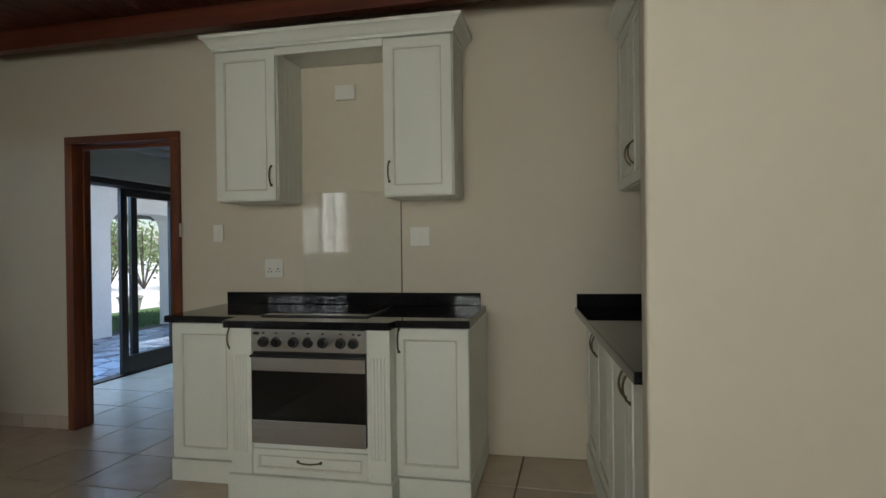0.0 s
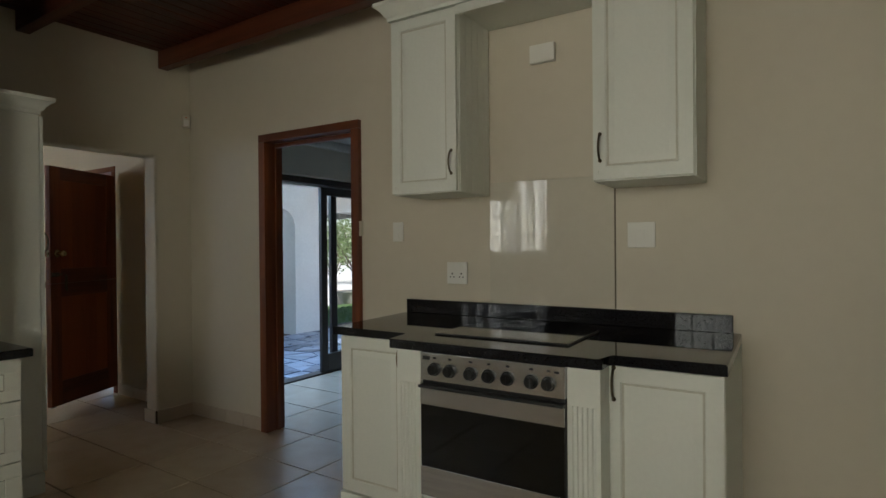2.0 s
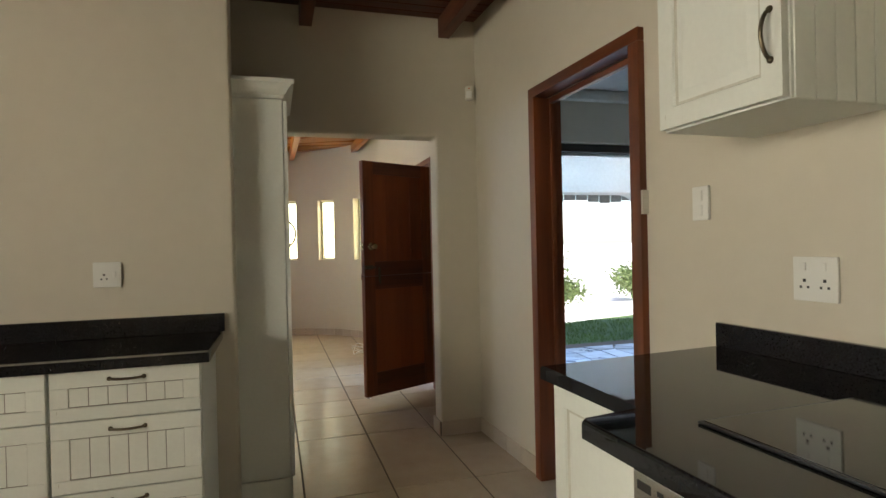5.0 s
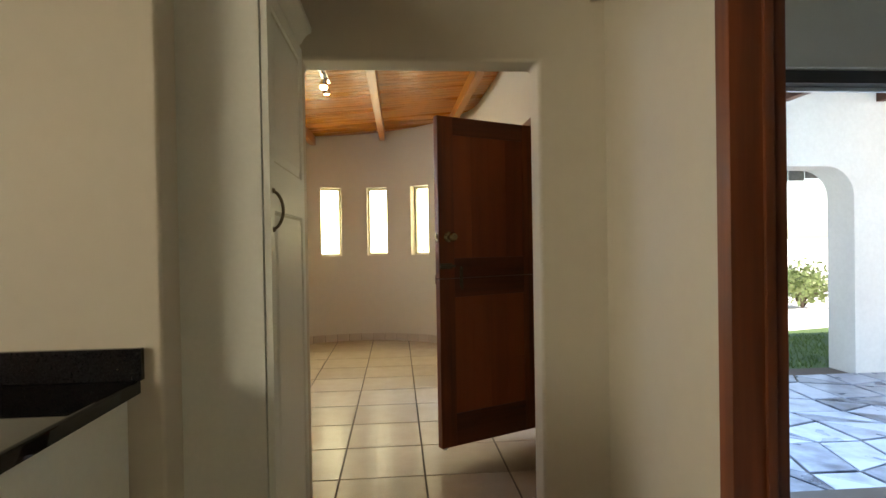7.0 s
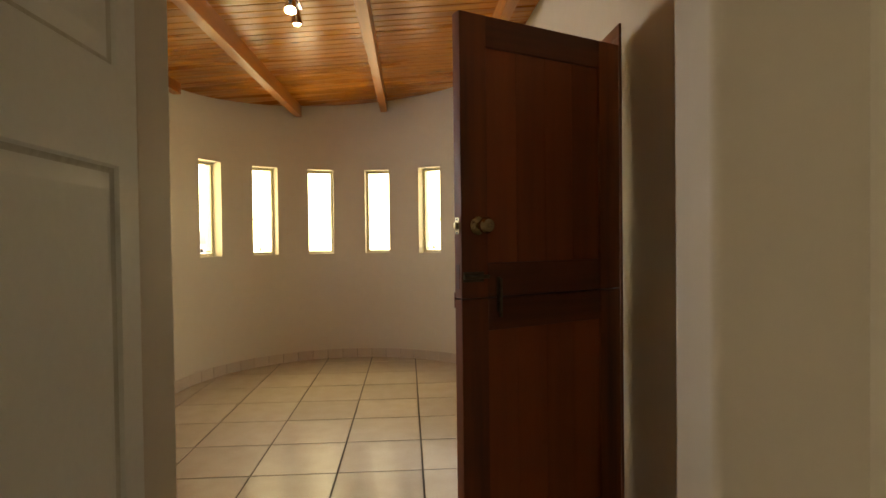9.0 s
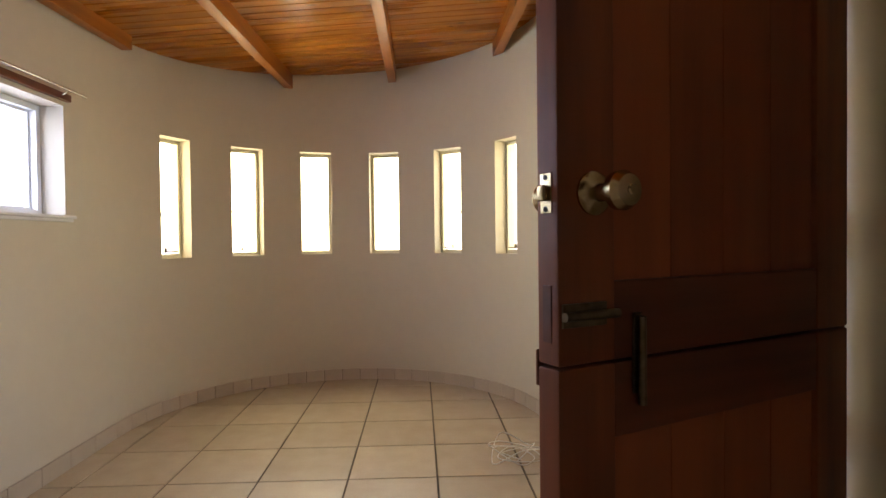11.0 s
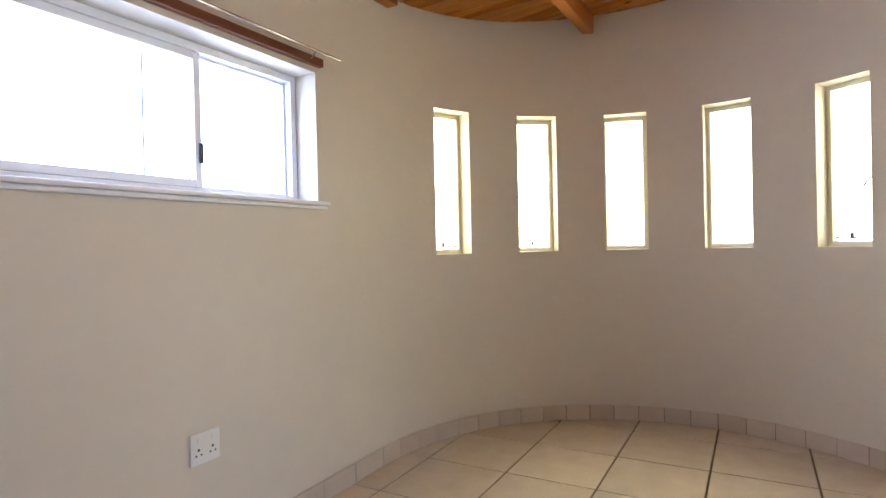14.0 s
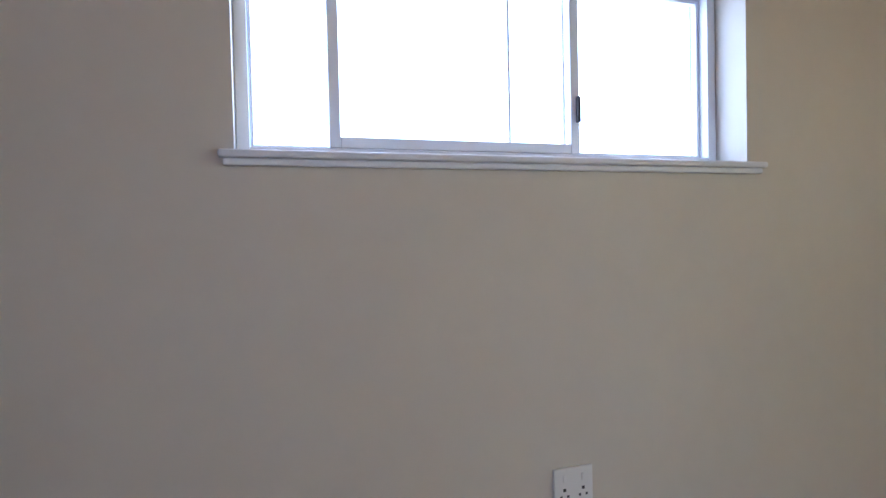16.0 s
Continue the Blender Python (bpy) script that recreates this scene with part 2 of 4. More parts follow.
BLADE = surface("grass_blade", (0.05, 0.11, 0.015), (0.12, 0.2, 0.04), 0.6, grain=3.0, bump=0.0)
LEAF = surface("shrub_leaf", (0.11, 0.16, 0.05), (0.22, 0.28, 0.1), 0.5, grain=4.0, bump=0.0)
PETAL = surface("pink_petal", (0.45, 0.1, 0.18), (0.65, 0.25, 0.35), 0.6, grain=4.0, bump=0.0)
BARK = surface("bark", (0.06, 0.045, 0.03), (0.14, 0.10, 0.07), 0.9, grain=30.0, bump=0.5)
GRAVEL = surface("pale_drive", (0.55, 0.52, 0.47), (0.68, 0.65, 0.6), 0.9, grain=50.0, bump=0.3)
CLAY = surface("weathered_concrete_pot", (0.25, 0.23, 0.2), (0.4, 0.37, 0.32), 0.85, grain=30.0, bump=0.2)
CEILING_PLASTER = surface("grey_white_ceiling", (0.5, 0.48, 0.44), (0.58, 0.56, 0.52), 0.8, grain=20.0, bump=0.05)
ROOF = surface("roof_sheet", (0.12, 0.10, 0.09), (0.2, 0.17, 0.15), 0.7, grain=20.0)


def sheer(name, colour):
    m, nodes, links, bsdf = shader(name)
    cloth, gap, mix = nodes.new("ShaderNodeBsdfTranslucent"), nodes.new("ShaderNodeBsdfTransparent"), nodes.new("ShaderNodeMixShader")
    cloth.inputs["Color"].default_value = (*colour, 1)
    # gathered cloth: thin and thick by turns across its width
    coord, spread, folds, span = nodes.new("ShaderNodeTexCoord"), nodes.new("ShaderNodeMapping"), nodes.new("ShaderNodeTexNoise"), nodes.new("ShaderNodeMapRange")
    spread.inputs["Scale"].default_value = (1, 0, 0.04)
    folds.inputs["Scale"].default_value, folds.inputs["Detail"].default_value = 7.0, 2.0
    span.inputs["From Min"].default_value, span.inputs["From Max"].default_value = 0.38, 0.62
    span.inputs["To Min"].default_value, span.inputs["To Max"].default_value = 0.03, 0.6
    links.new(coord.outputs["Object"], spread.inputs[0])
    links.new(spread.outputs[0], folds.inputs["Vector"])
    links.new(folds.outputs[0], span.inputs[0])
    links.new(span.outputs[0], mix.inputs[0])
    links.new(cloth.outputs[0], mix.inputs[1])
    links.new(gap.outputs[0], mix.inputs[2])
    links.new(mix.outputs[0], nodes["Material Output"].inputs["Surface"])
    return m


CLOTH = sheer("sheer_white_curtain", (0.8, 0.8, 0.76))
BULB = plain("lit_bulb", (1.0, 0.72, 0.36), 0.4, 0.0, 40.0)
CABLE = plain("white_flex", (0.7, 0.68, 0.62), 0.5)

# ---- building blocks ----


def box(bm, x0, x1, y0, y1, z0, z1, bevel=0.0):
    """Adds a box, its edges eased by bevel."""
    made = bmesh.ops.create_cube(bm, size=1.0)["verts"]
    for v in made:
        v.co = Vector((x0 + (v.co.x + 0.5) * (x1 - x0), y0 + (v.co.y + 0.5) * (y1 - y0), z0 + (v.co.z + 0.5) * (z1 - z0)))
    if bevel:
        edges = list({e for v in made for e in v.link_edges})
        bmesh.ops.bevel(bm, geom=edges, offset=bevel, segments=2, affect="EDGES", profile=0.5)
    return bm


def brick(x0, x1, y0, y1, z0, z1, bevel=0.0):
    return box(bmesh.new(), x0, x1, y0, y1, z0, z1, bevel)


def rod(bm, p0, p1, r, sides=16, r2=None):
    """A round bar, tapered if r2 is given."""
    p0, p1 = Vector(p0), Vector(p1)
    turn = (p1 - p0).to_track_quat("Z", "Y").to_matrix().to_4x4()
    m = Matrix.Translation((p0 + p1) / 2) @ turn
    bmesh.ops.create_cone(bm, cap_ends=True, segments=sides, radius1=r, radius2=r if r2 is None else r2, depth=(p1 - p0).length, matrix=m)
    return bm


def tube(bm, points, r, sides=8):
    """A bent round bar through the points."""
    points = [Vector(p) for p in points]
    rings = []
    side = None
    for k, p in enumerate(points):
        way = (points[min(k + 1, len(points) - 1)] - points[max(k - 1, 0)]).normalized()
        if side is None:
            side = way.orthogonal().normalized()
        side = (side - way * side.dot(way)).normalized()
        up = way.cross(side)
        rings.append([bm.verts.new(p + r * (math.cos(a) * side + math.sin(a) * up)) for a in (2 * math.pi * n / sides for n in range(sides))])
    for a, b in zip(rings, rings[1:]):
        for n in range(sides):
            bm.faces.new((a[n], a[(n + 1) % sides], b[(n + 1) % sides], b[n]))
    bm.faces.new(rings[0][::-1])
    bm.faces.new(rings[-1])
    return bm


def lathe(bm, profile, m, sides=24):
    """A turned shape: (radius, height) pairs about the z axis of m."""
    rings = [[bm.verts.new(m @ Vector((r * math.cos(a), r * math.sin(a), z))) for a in (2 * math.pi * n / sides for n in range(sides))] for r, z in profile]
    for a, b in zip(rings, rings[1:]):
        for n in range(sides):
            bm.faces.new((a[n], a[(n + 1) % sides], b[(n + 1) % sides], b[n]))
    bm.faces.new(rings[0][::-1])
    bm.faces.new(rings[-1])
    return bm


def slab(bm, outline, z0, z1, bevel=0.0):
    """A plate of any outline (x, y), anticlockwise from above."""
    low = [bm.verts.new((x, y, z0)) for x, y in outline]
    high = [bm.verts.new((x, y, z1)) for x, y in outline]
    n = len(outline)
    bm.faces.new(low[::-1])
    top = bm.faces.new(high)
    for k in range(n):
        bm.faces.new((low[k], low[(k + 1) % n], high[(k + 1) % n], high[k]))
    if bevel:
        bmesh.ops.bevel(bm, geom=list(top.edges), offset=bevel, segments=3, affect="EDGES", profile=0.5)
    return bm


def even_normals(bm, limit):
    """Shading normals weighted by area, so that wide faces stay flat beside their eased edges."""
    bm.normal_update()
    area = {f: f.calc_area() for f in bm.faces}
    low = math.cos(limit)
    out = []
    for f in bm.faces:
        for v in f.verts:
            n = Vector((0, 0, 0))
            for g in v.link_faces:
                if g.normal.dot(f.normal) > low:
                    n += g.normal * area[g]
            out.append(n.normalized() if n.length > 1e-12 else f.normal.copy())
    return out


def made(name, bm, material, parent=None, label="", smooth=35):
    """Links a bmesh as one mesh object."""
    bmesh.ops.recalc_face_normals(bm, faces=bm.faces)
    data = bpy.data.meshes.new(name)
    normals = even_normals(bm, radians(smooth)) if smooth else None
    bm.to_mesh(data)
    bm.free()
    data.materials.append(material)
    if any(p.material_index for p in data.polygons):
        data.materials.append(GROOVE_TONE)
    if smooth:
        data.polygons.foreach_set("use_smooth", [True] * len(data.polygons))
        data.set_sharp_from_angle(angle=radians(smooth))
        data.normals_split_custom_set(normals)
    ob = new(name, data)
    if parent:
        ob.parent = parent
    return tagged(ob, label)


def part(name, bm, material, parent, label="", smooth=35):
    return made(name, bm, material, parent, label, smooth)


def thing(name, label, category, m=None, group="", kind=""):
    """An Empty that carries the parts of a thing."""
    ob = new(name)
    ob.empty_display_size = 0.1
    if m is not None:
        ob.matrix_world = m
    return tagged(ob, label, category, group, kind)


def structure(name, bm, material, label, category, m=None, smooth=35):
    ob = tagged(made(name, bm, material, None, "", smooth), label, category, "", "structure")
    if m is not None:
        ob.matrix_world = m
    return ob


def wall_cells(us, zs, solid, t0, t1, axis, ease=0.012):
    """A wall of thickness t0 to t1, cut along us and zs; solid(u, z) says where it stands. axis: the wall runs along x or y."""
    bm = bmesh.new()
    points = {}

    def at(u, t, z):
        key = (round(u, 5), round(t, 5), round(z, 5))
        if key not in points:
            points[key] = bm.verts.new((u, t, z) if axis == "x" else (t, u, z))
        return points[key]

    def full(i, k):
        return 0 <= i < len(us) - 1 and 0 <= k < len(zs) - 1 and solid((us[i] + us[i + 1]) / 2, (zs[k] + zs[k + 1]) / 2)

    for i in range(len(us) - 1):
        for k in range(len(zs) - 1):
            if not full(i, k):
                continue
            u0, u1, z0, z1 = us[i], us[i + 1], zs[k], zs[k + 1]
            for t in (t0, t1):
                bm.faces.new((at(u0, t, z0), at(u1, t, z0), at(u1, t, z1), at(u0, t, z1)))
            for other, quad in (((i - 1, k), (u0, z0, u0, z1)), ((i + 1, k), (u1, z0, u1, z1)), ((i, k - 1), (u0, z0, u1, z0)), ((i, k + 1), (u0, z1, u1, z1))):
                if not full(*other):
                    a, b, c, d = quad
                    bm.faces.new((at(a, t0, b), at(c, t0, d), at(c, t1, d), at(a, t1, b)))
    bmesh.ops.recalc_face_normals(bm, faces=bm.faces)
    bmesh.ops.dissolve_limit(bm, angle_limit=0.01, verts=bm.verts, edges=bm.edges)
    if ease:
        sharp = [e for e in bm.edges if len(e.link_faces) == 2 and e.calc_face_angle(0) > 1.0]
        bmesh.ops.bevel(bm, geom=sharp, offset=ease, segments=3, affect="EDGES", profile=0.5)
    return bm


def holed(openings):
    """openings: (u0, u1, z0, z1), left free."""
    return lambda u, z: not any(u0 < u < u1 and z0 < z < z1 for u0, u1, z0, z1 in openings)


def raised_panel(w, h, thick=0.02, rail=0.055, panels=None):
    """A cabinet door in its own frame: x 0..w, z 0..h, its face towards -y at 0, with one or more raised fields."""
    bm = bmesh.new()
    panels = panels or [(rail, h - rail)]
    cuts = [0.0] + [z for p in panels for z in p] + [h]
    xs = (0.0, rail, w - rail, w)
    for k in range(len(cuts) - 1):
        for i in range(3):
            field = i == 1 and k % 2 == 1
            x0, x1, z0, z1 = xs[i], xs[i + 1], cuts[k], cuts[k + 1]
            if not field:
                quad = [bm.verts.new((x, 0, z)) for x, z in ((x0, z0), (x1, z0), (x1, z1), (x0, z1))]
                bm.faces.new(quad)
                continue
            rings = []
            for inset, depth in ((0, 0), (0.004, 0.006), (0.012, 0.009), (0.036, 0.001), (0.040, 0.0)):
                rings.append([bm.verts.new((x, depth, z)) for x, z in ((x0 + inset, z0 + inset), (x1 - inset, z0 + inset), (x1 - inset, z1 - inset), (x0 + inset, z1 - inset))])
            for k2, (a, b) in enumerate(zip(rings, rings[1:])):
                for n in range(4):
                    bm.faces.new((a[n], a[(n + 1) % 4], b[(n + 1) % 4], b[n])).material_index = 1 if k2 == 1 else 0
            bm.faces.new(rings[-1])
    ends = [bm.verts.new((x, y, z)) for x, y, z in ((0, 0, 0), (w, 0, 0), (w, 0, h), (0, 0, h), (0, thick, 0), (w, thick, 0), (w, thick, h), (0, thick, h))]
    for quad in ((4, 5, 6, 7), (0, 1, 5, 4), (1, 2, 6, 5), (2, 3, 7, 6), (3, 0, 4, 7)):
        bm.faces.new([ends[n] for n in quad])
    bmesh.ops.remove_doubles(bm, verts=bm.verts, dist=0.0003)
    return bm


def bow_handle(length=0.115, reach=0.028, upright=True):
    """A bowed pull: rounded feet and a flattened arch, towards -y."""
    bm = bmesh.new()
    pts = []
    for n in range(13):
        u = n / 12
        off = -reach * math.sin(math.pi * u) ** 0.6
        along = (u - 0.5) * length
        pts.append((0, off, along) if upright else (along, off, 0))
    tube(bm, pts, 0.0048, 8)
    for s in (-0.5, 0.5):
        c = (0, 0.001, s * length) if upright else (s * length, 0.001, 0)
        bmesh.ops.create_uvsphere(bm, u_segments=12, v_segments=8, radius=0.0085, matrix=Matrix.Translation(c))
    return bm


def cornice(bm, x0, x1, y0, y1, profile):
    """A moulding along the front (y0) and the ends of a cabinet top: profile of (outward, height)."""
    rows = []
    for out, z in profile:
        rows.append([bm.verts.new(p) for p in ((x0 - out, y1, z), (x0 - out, y0 - out, z), (x1 + out, y0 - out, z), (x1 + out, y1, z))])
    for a, b in zip(rows, rows[1:]):
        for n in range(3):
            bm.faces.new((a[n], a[n + 1], b[n + 1], b[n]))
    bm.faces.new(rows[-1])
    bm.faces.new(rows[0][::-1])
    for row_end in (0, 3):
        try:
            bm.faces.new([r[row_end] for r in rows])
        except ValueError:
            pass
    return bm


CROWN = ((0.0, 0.0), (0.006, 0.0), (0.008, 0.018), (0.020, 0.026), (0.026, 0.040), (0.045, 0.062), (0.060, 0.070), (0.062, 0.090), (0.0, 0.092))

# ---- the large structure ----
# The cooker wall stands a little out of square; things on it share its frame.
COOKER = Matrix.Translation((0, 3.215, 0)) @ pose(0, 0, 0, 0, 0, 1.8)
TOP = 3.06


def on_cooker(x, y, z, rz=0):
    """A pose in the frame of the cooker wall: y 0 is its face, negative into the kitchen."""
    return COOKER @ pose(x, y, z, 0, 0, rz)


door_hole = [(-2.0, -1.12, -1, 2.115)]
structure("wall_north", wall_cells([-3.05, -2.0, -1.12, 4.3], [0, 2.115, TOP], holed(door_hole), 0.0, 0.13, "x"), PLASTER, "cream painted plaster wall behind the cooker", "wall", COOKER)
structure("wall_west", wall_cells([0.9, 1.82, 2.828, 3.22], [0, 2.045, TOP], holed([(1.82, 2.828, -1, 2.045)]), -3.03, -2.872, "y", 0.018), PLASTER, "cream painted wall with an open doorway", "wall")
structure("wall_partition", wall_cells([-0.12, 1.568], [0, TOP], holed([]), -2.255, -2.088, "y"), PLASTER, "cream painted partition behind the drawers", "wall")
structure("wall_stub", wall_cells([1.80, 4.3], [0, TOP], holed([]), 1.30, 1.43, "x"), PLASTER, "cream painted end of a partition wall", "wall")
structure("wall_east", wall_cells([1.43, 3.4], [0, TOP], holed([]), 2.42, 2.57, "y", 0), PLASTER, "cream painted side wall of the kitchen", "wall")
kitchen_panes = [(-3.35, -1.74, 1.2, 2.4), (0.02, 2.36, 1.2, 2.4)]
structure("wall_south", wall_cells([-3.9, -3.35, -1.74, 0.02, 2.36, 4.3], [0, 1.2, 2.4, TOP], holed(kitchen_panes), -2.4, -2.2, "x"), PLASTER, "cream painted wall with two windows", "wall")
structure("wall_south_east", wall_cells([-2.4, 1.33], [0, TOP], holed([]), 4.15, 4.3, "y", 0), PLASTER, "cream painted wall", "wall")
structure("wall_south_west", wall_cells([-2.4, 0.31], [0, TOP], holed([]), -3.9, -3.75, "y", 0), PLASTER, "cream painted wall", "wall")
structure("wall_larder", wall_cells([-3.9, -2.30], [0, TOP], holed([]), 0.72, 0.90, "x", 0), PLASTER, "cream painted wall behind the tall cupboard", "wall")

# The round room: two straight sides and a half-round end with six slots.
big_window = (-6.165, -4.63, 1.398, 2.005)
structure("wall_window_side", wall_cells([-6.62, -6.165, -4.63, -3.9], [0, 1.398, 2.005, TOP], holed([big_window]), 0.08, 0.31, "x", 0), PLASTER, "cream painted wall with a high window", "wall")
structure("wall_window_end", wall_cells([-3.9, -3.03], [0, TOP], holed([]), 0.08, 0.31, "x", 0), PLASTER, "cream painted wall", "wall")
structure("wall_doorway_inner", wall_cells([0.31, 0.9], [0, TOP], holed([]), -3.03, -2.88, "y", 0), PLASTER, "cream painted wall", "wall")
back_door = (-4.865, -4.085, -1, 2.07)
structure("wall_north_room", wall_cells([-6.62, -4.865, -4.085, -3.04], [0, 2.07, TOP], holed([back_door]), 3.13, 3.36, "x", 0), PLASTER, "cream painted straight wall of the round room", "wall")


def round_wall():
    bm = bmesh.new()
    half = 5.45
    edges = [90.0]
    for a in SLOTS:
        edges += [a + half, a, a - half]
    edges += [-90.0]
    fine = []
    for a, b in zip(edges, edges[1:]):
        steps = max(1, int((a - b) / 2.6))
        fine += [a + (b - a) * n / steps for n in range(steps)]
    fine.append(edges[-1])
    zs = (0.0, 1.128, 2.025, TOP)
    grid = {}

    def at(i, r, z):
        key = (i, r, z)
        if key not in grid:
            q = apse_point(fine[i], r, z)
            grid[key] = bm.verts.new(q)
        return grid[key]

    def free(i):
        if not 0 <= i < len(fine) - 1:
            return False
        mid = (fine[i] + fine[i + 1]) / 2
        return any(abs(mid - a) < half for a in SLOTS)

    for i in range(len(fine) - 1):
        for k in range(3):
            if k == 1 and free(i):
                continue
            z0, z1 = zs[k], zs[k + 1]
            for r in (APSE_R, APSE_OUT):
                bm.faces.new((at(i, r, z0), at(i + 1, r, z0), at(i + 1, r, z1), at(i, r, z1)))
        if free(i):
            for z in (zs[1], zs[2]):
                bm.faces.new((at(i, APSE_R, z), at(i + 1, APSE_R, z), at(i + 1, APSE_OUT, z), at(i, APSE_OUT, z)))
        for j, e in ((i - 1, i), (i + 1, i + 1)):
            if free(i) and not free(j):
                bm.faces.new((at(e, APSE_R, zs[1]), at(e, APSE_OUT, zs[1]), at(e, APSE_OUT, zs[2]), at(e, APSE_R, zs[2])))
    return bm


structure("wall_round", round_wall(), PLASTER, "curved cream wall with six narrow slot windows", "wall", smooth=30)


def ceiling_height(x, y):
    return 2.605 + 0.08 * (y - 0.5) - 0.03 * (x + 7.0)


def boarded(x0, x1, span, height, pitch, thick=0.018, gap=0.004):
    """Tongued boards that run along y, side by side along x; span(x) gives the ends of a board."""
    bm = bmesh.new()
    n = int((x1 - x0) / pitch)
    for k in range(n):
        a, b = x0 + k * pitch + gap / 2, x0 + (k + 1) * pitch - gap / 2
        ends = span((a + b) / 2)
        if not ends:
            continue
        ya, yb = ends
        v = 0.005
        rows = []
        for y in (ya, yb):
            rows.append([bm.verts.new((x, y, height(x, y) + dz)) for x, dz in ((a, v), (a + v, 0), (b - v, 0), (b, v), (b, thick), (a, thick))])
        p, q = rows
        for m in range(6):
            bm.faces.new((p[m], p[(m + 1) % 6], q[(m + 1) % 6], q[m]))
        bm.faces.new(p[::-1])
        bm.faces.new(q)
    return bm


def apse_span(x):
    if x > APSE.x:
        return (0.2, 3.25)
    reach = (APSE_R + 0.12) ** 2 - (x - APSE.x) ** 2
    return (APSE.y - math.sqrt(reach), APSE.y + math.sqrt(reach)) if reach > 0.01 else None


structure("ceiling_round_room", boarded(-8.2, -2.98, apse_span, ceiling_height, 0.1, 0.018, 0.003), PINE, "varnished knotty pine board ceiling", "ceiling", smooth=0)
structure("ceiling_kitchen", boarded(-2.99, 4.2, lambda x: (-2.3, 3.3), lambda x, y: 2.857, 0.1), DARK_CEILING, "dark red-brown stained board ceiling", "ceiling", smooth=0)
structure("roof", brick(-3.05, 4.4, -2.5, 6.9, 3.06, 3.12), ROOF, "flat roof deck over the kitchen", "roof")
structure("roof_round_room", brick(-8.4, -3.06, -0.05, 3.5, 3.06, 3.12), ROOF, "flat roof deck over the round room", "roof")
bed = brick(-8.05, -3.1, 0.1, 3.36, -0.12, -0.008)
box(bed, -3.1, 4.3, -2.4, 6.9, -0.12, -0.008)
box(bed, -3.9, -3.1, -2.4, 0.1, -0.12, -0.008)
structure("screed", bed, GROUT, "dark grout bed under the floor tiles", "floor")


def beam(name, x0, x1, y, z_low, width, depth, material, label, group):
    z0, z1 = z_low
    bm = bmesh.new()
    ring = []
    for x, z in ((x0, z0), (x1, z1)):
        ring.append([bm.verts.new(p) for p in ((x, y - width / 2, z), (x, y + width / 2, z), (x, y + width / 2, z + depth), (x, y - width / 2, z + depth))])
    a, b = ring
    for n in range(4):
        bm.faces.new((a[n], a[(n + 1) % 4], b[(n + 1) % 4], b[n]))
    bm.faces.new(a[::-1])
    bm.faces.new(b)
    bmesh.ops.bevel(bm, geom=list(bm.edges), offset=0.006, segments=2, affect="EDGES", profile=0.5)
    return tagged(made(name, bm, material), label, "ceiling beam", group, "structure")


for y in (2.905, 1.98, 1.07, 0.155, -0.76, -1.675):
    beam("ceiling_beam", -2.90, 4.2, y, (2.727, 2.727), 0.08, 0.135, DARK_BEAM, "dark red-brown stained ceiling beam", "kitchen ceiling beams")
for y, end in ((0.372, -6.74), (1.145, -7.95), (2.04, -8.1), (2.90, -7.5)):
    z = [ceiling_height(x, y) - (0.115 if y > 0.5 else 0.085) for x in (end, -3.0)]
    beam("ceiling_beam", end, -3.0, y, z, 0.072, 0.125, PINE_BEAM, "varnished pine rafter under the board ceiling", "round room rafters")

# ---- skirting ----


def skirting(name, points, label, piece=0.235, height=0.098):
    """A row of upright tiles along a line of points on the floor, its back to the wall; the line runs with the room on its left."""
    holder = thing(name, label, "skirting", kind="structure")
    pts = [Vector((*p, 0)) for p in points]
    shared = {}
    for a, b in zip(pts, pts[1:]):
        run = (b - a).length
        count = max(1, round(run / piece))
        w = run / count
        key = round(w, 3)
        if key not in shared:
            bm = brick(0.002, w - 0.002, 0.0, 0.012, 0.0, height, 0.003)
            data = bpy.data.meshes.new("skirting_tile")
            bmesh.ops.recalc_face_normals(bm, faces=bm.faces)
            bm.to_mesh(data)
            bm.free()
            data.materials.append(SKIRT)
            shared[key] = data
        turn = math.degrees(math.atan2(b.y - a.y, b.x - a.x))
        back = part("joint", brick(0, run, -0.003, 0.006, 0.0, height - 0.004), GROUT, holder)
        back.matrix_basis = pose(a.x, a.y, 0.0, 0, 0, turn)
        for n in range(count):
            p = a + (b - a) * (n / count)
            ob = new("skirting_tile", shared[key])
            ob.parent = holder
            ob.matrix_basis = pose(p.x, p.y, 0.0, 0, 0, turn)
    return holder


kn = [(COOKER @ Vector((x, 0, 0))) for x in (-2.035, -2.9)]
skirting("baseboard_north", [(kn[0].x, kn[0].y - 0.001), (kn[1].x + 0.03, kn[1].y - 0.001)], "beige tile skirting along the cooker wall")
skirting("baseboard_west", [(-2.87, 3.12), (-2.87, 2.823)], "beige tile skirting beside the doorway")
skirting("baseboard_jamb", [(-2.872, 2.824), (-3.03, 2.824)], "beige tile skirting in the doorway")
skirting("baseboard_window_side", [(-6.62, 0.312), (-3.035, 0.312)], "beige tile skirting under the window")
curve = [apse_point(a, APSE_R - 0.002) for a in np.linspace(-90, 90, 29)]
skirting("baseboard_round", [(p.x, p.y) for p in curve], "beige tile skirting round the curved wall", 0.16)
skirting("baseboard_north_room", [(-4.925, 3.128), (-6.62, 3.128)], "beige tile skirting along the straight wall")
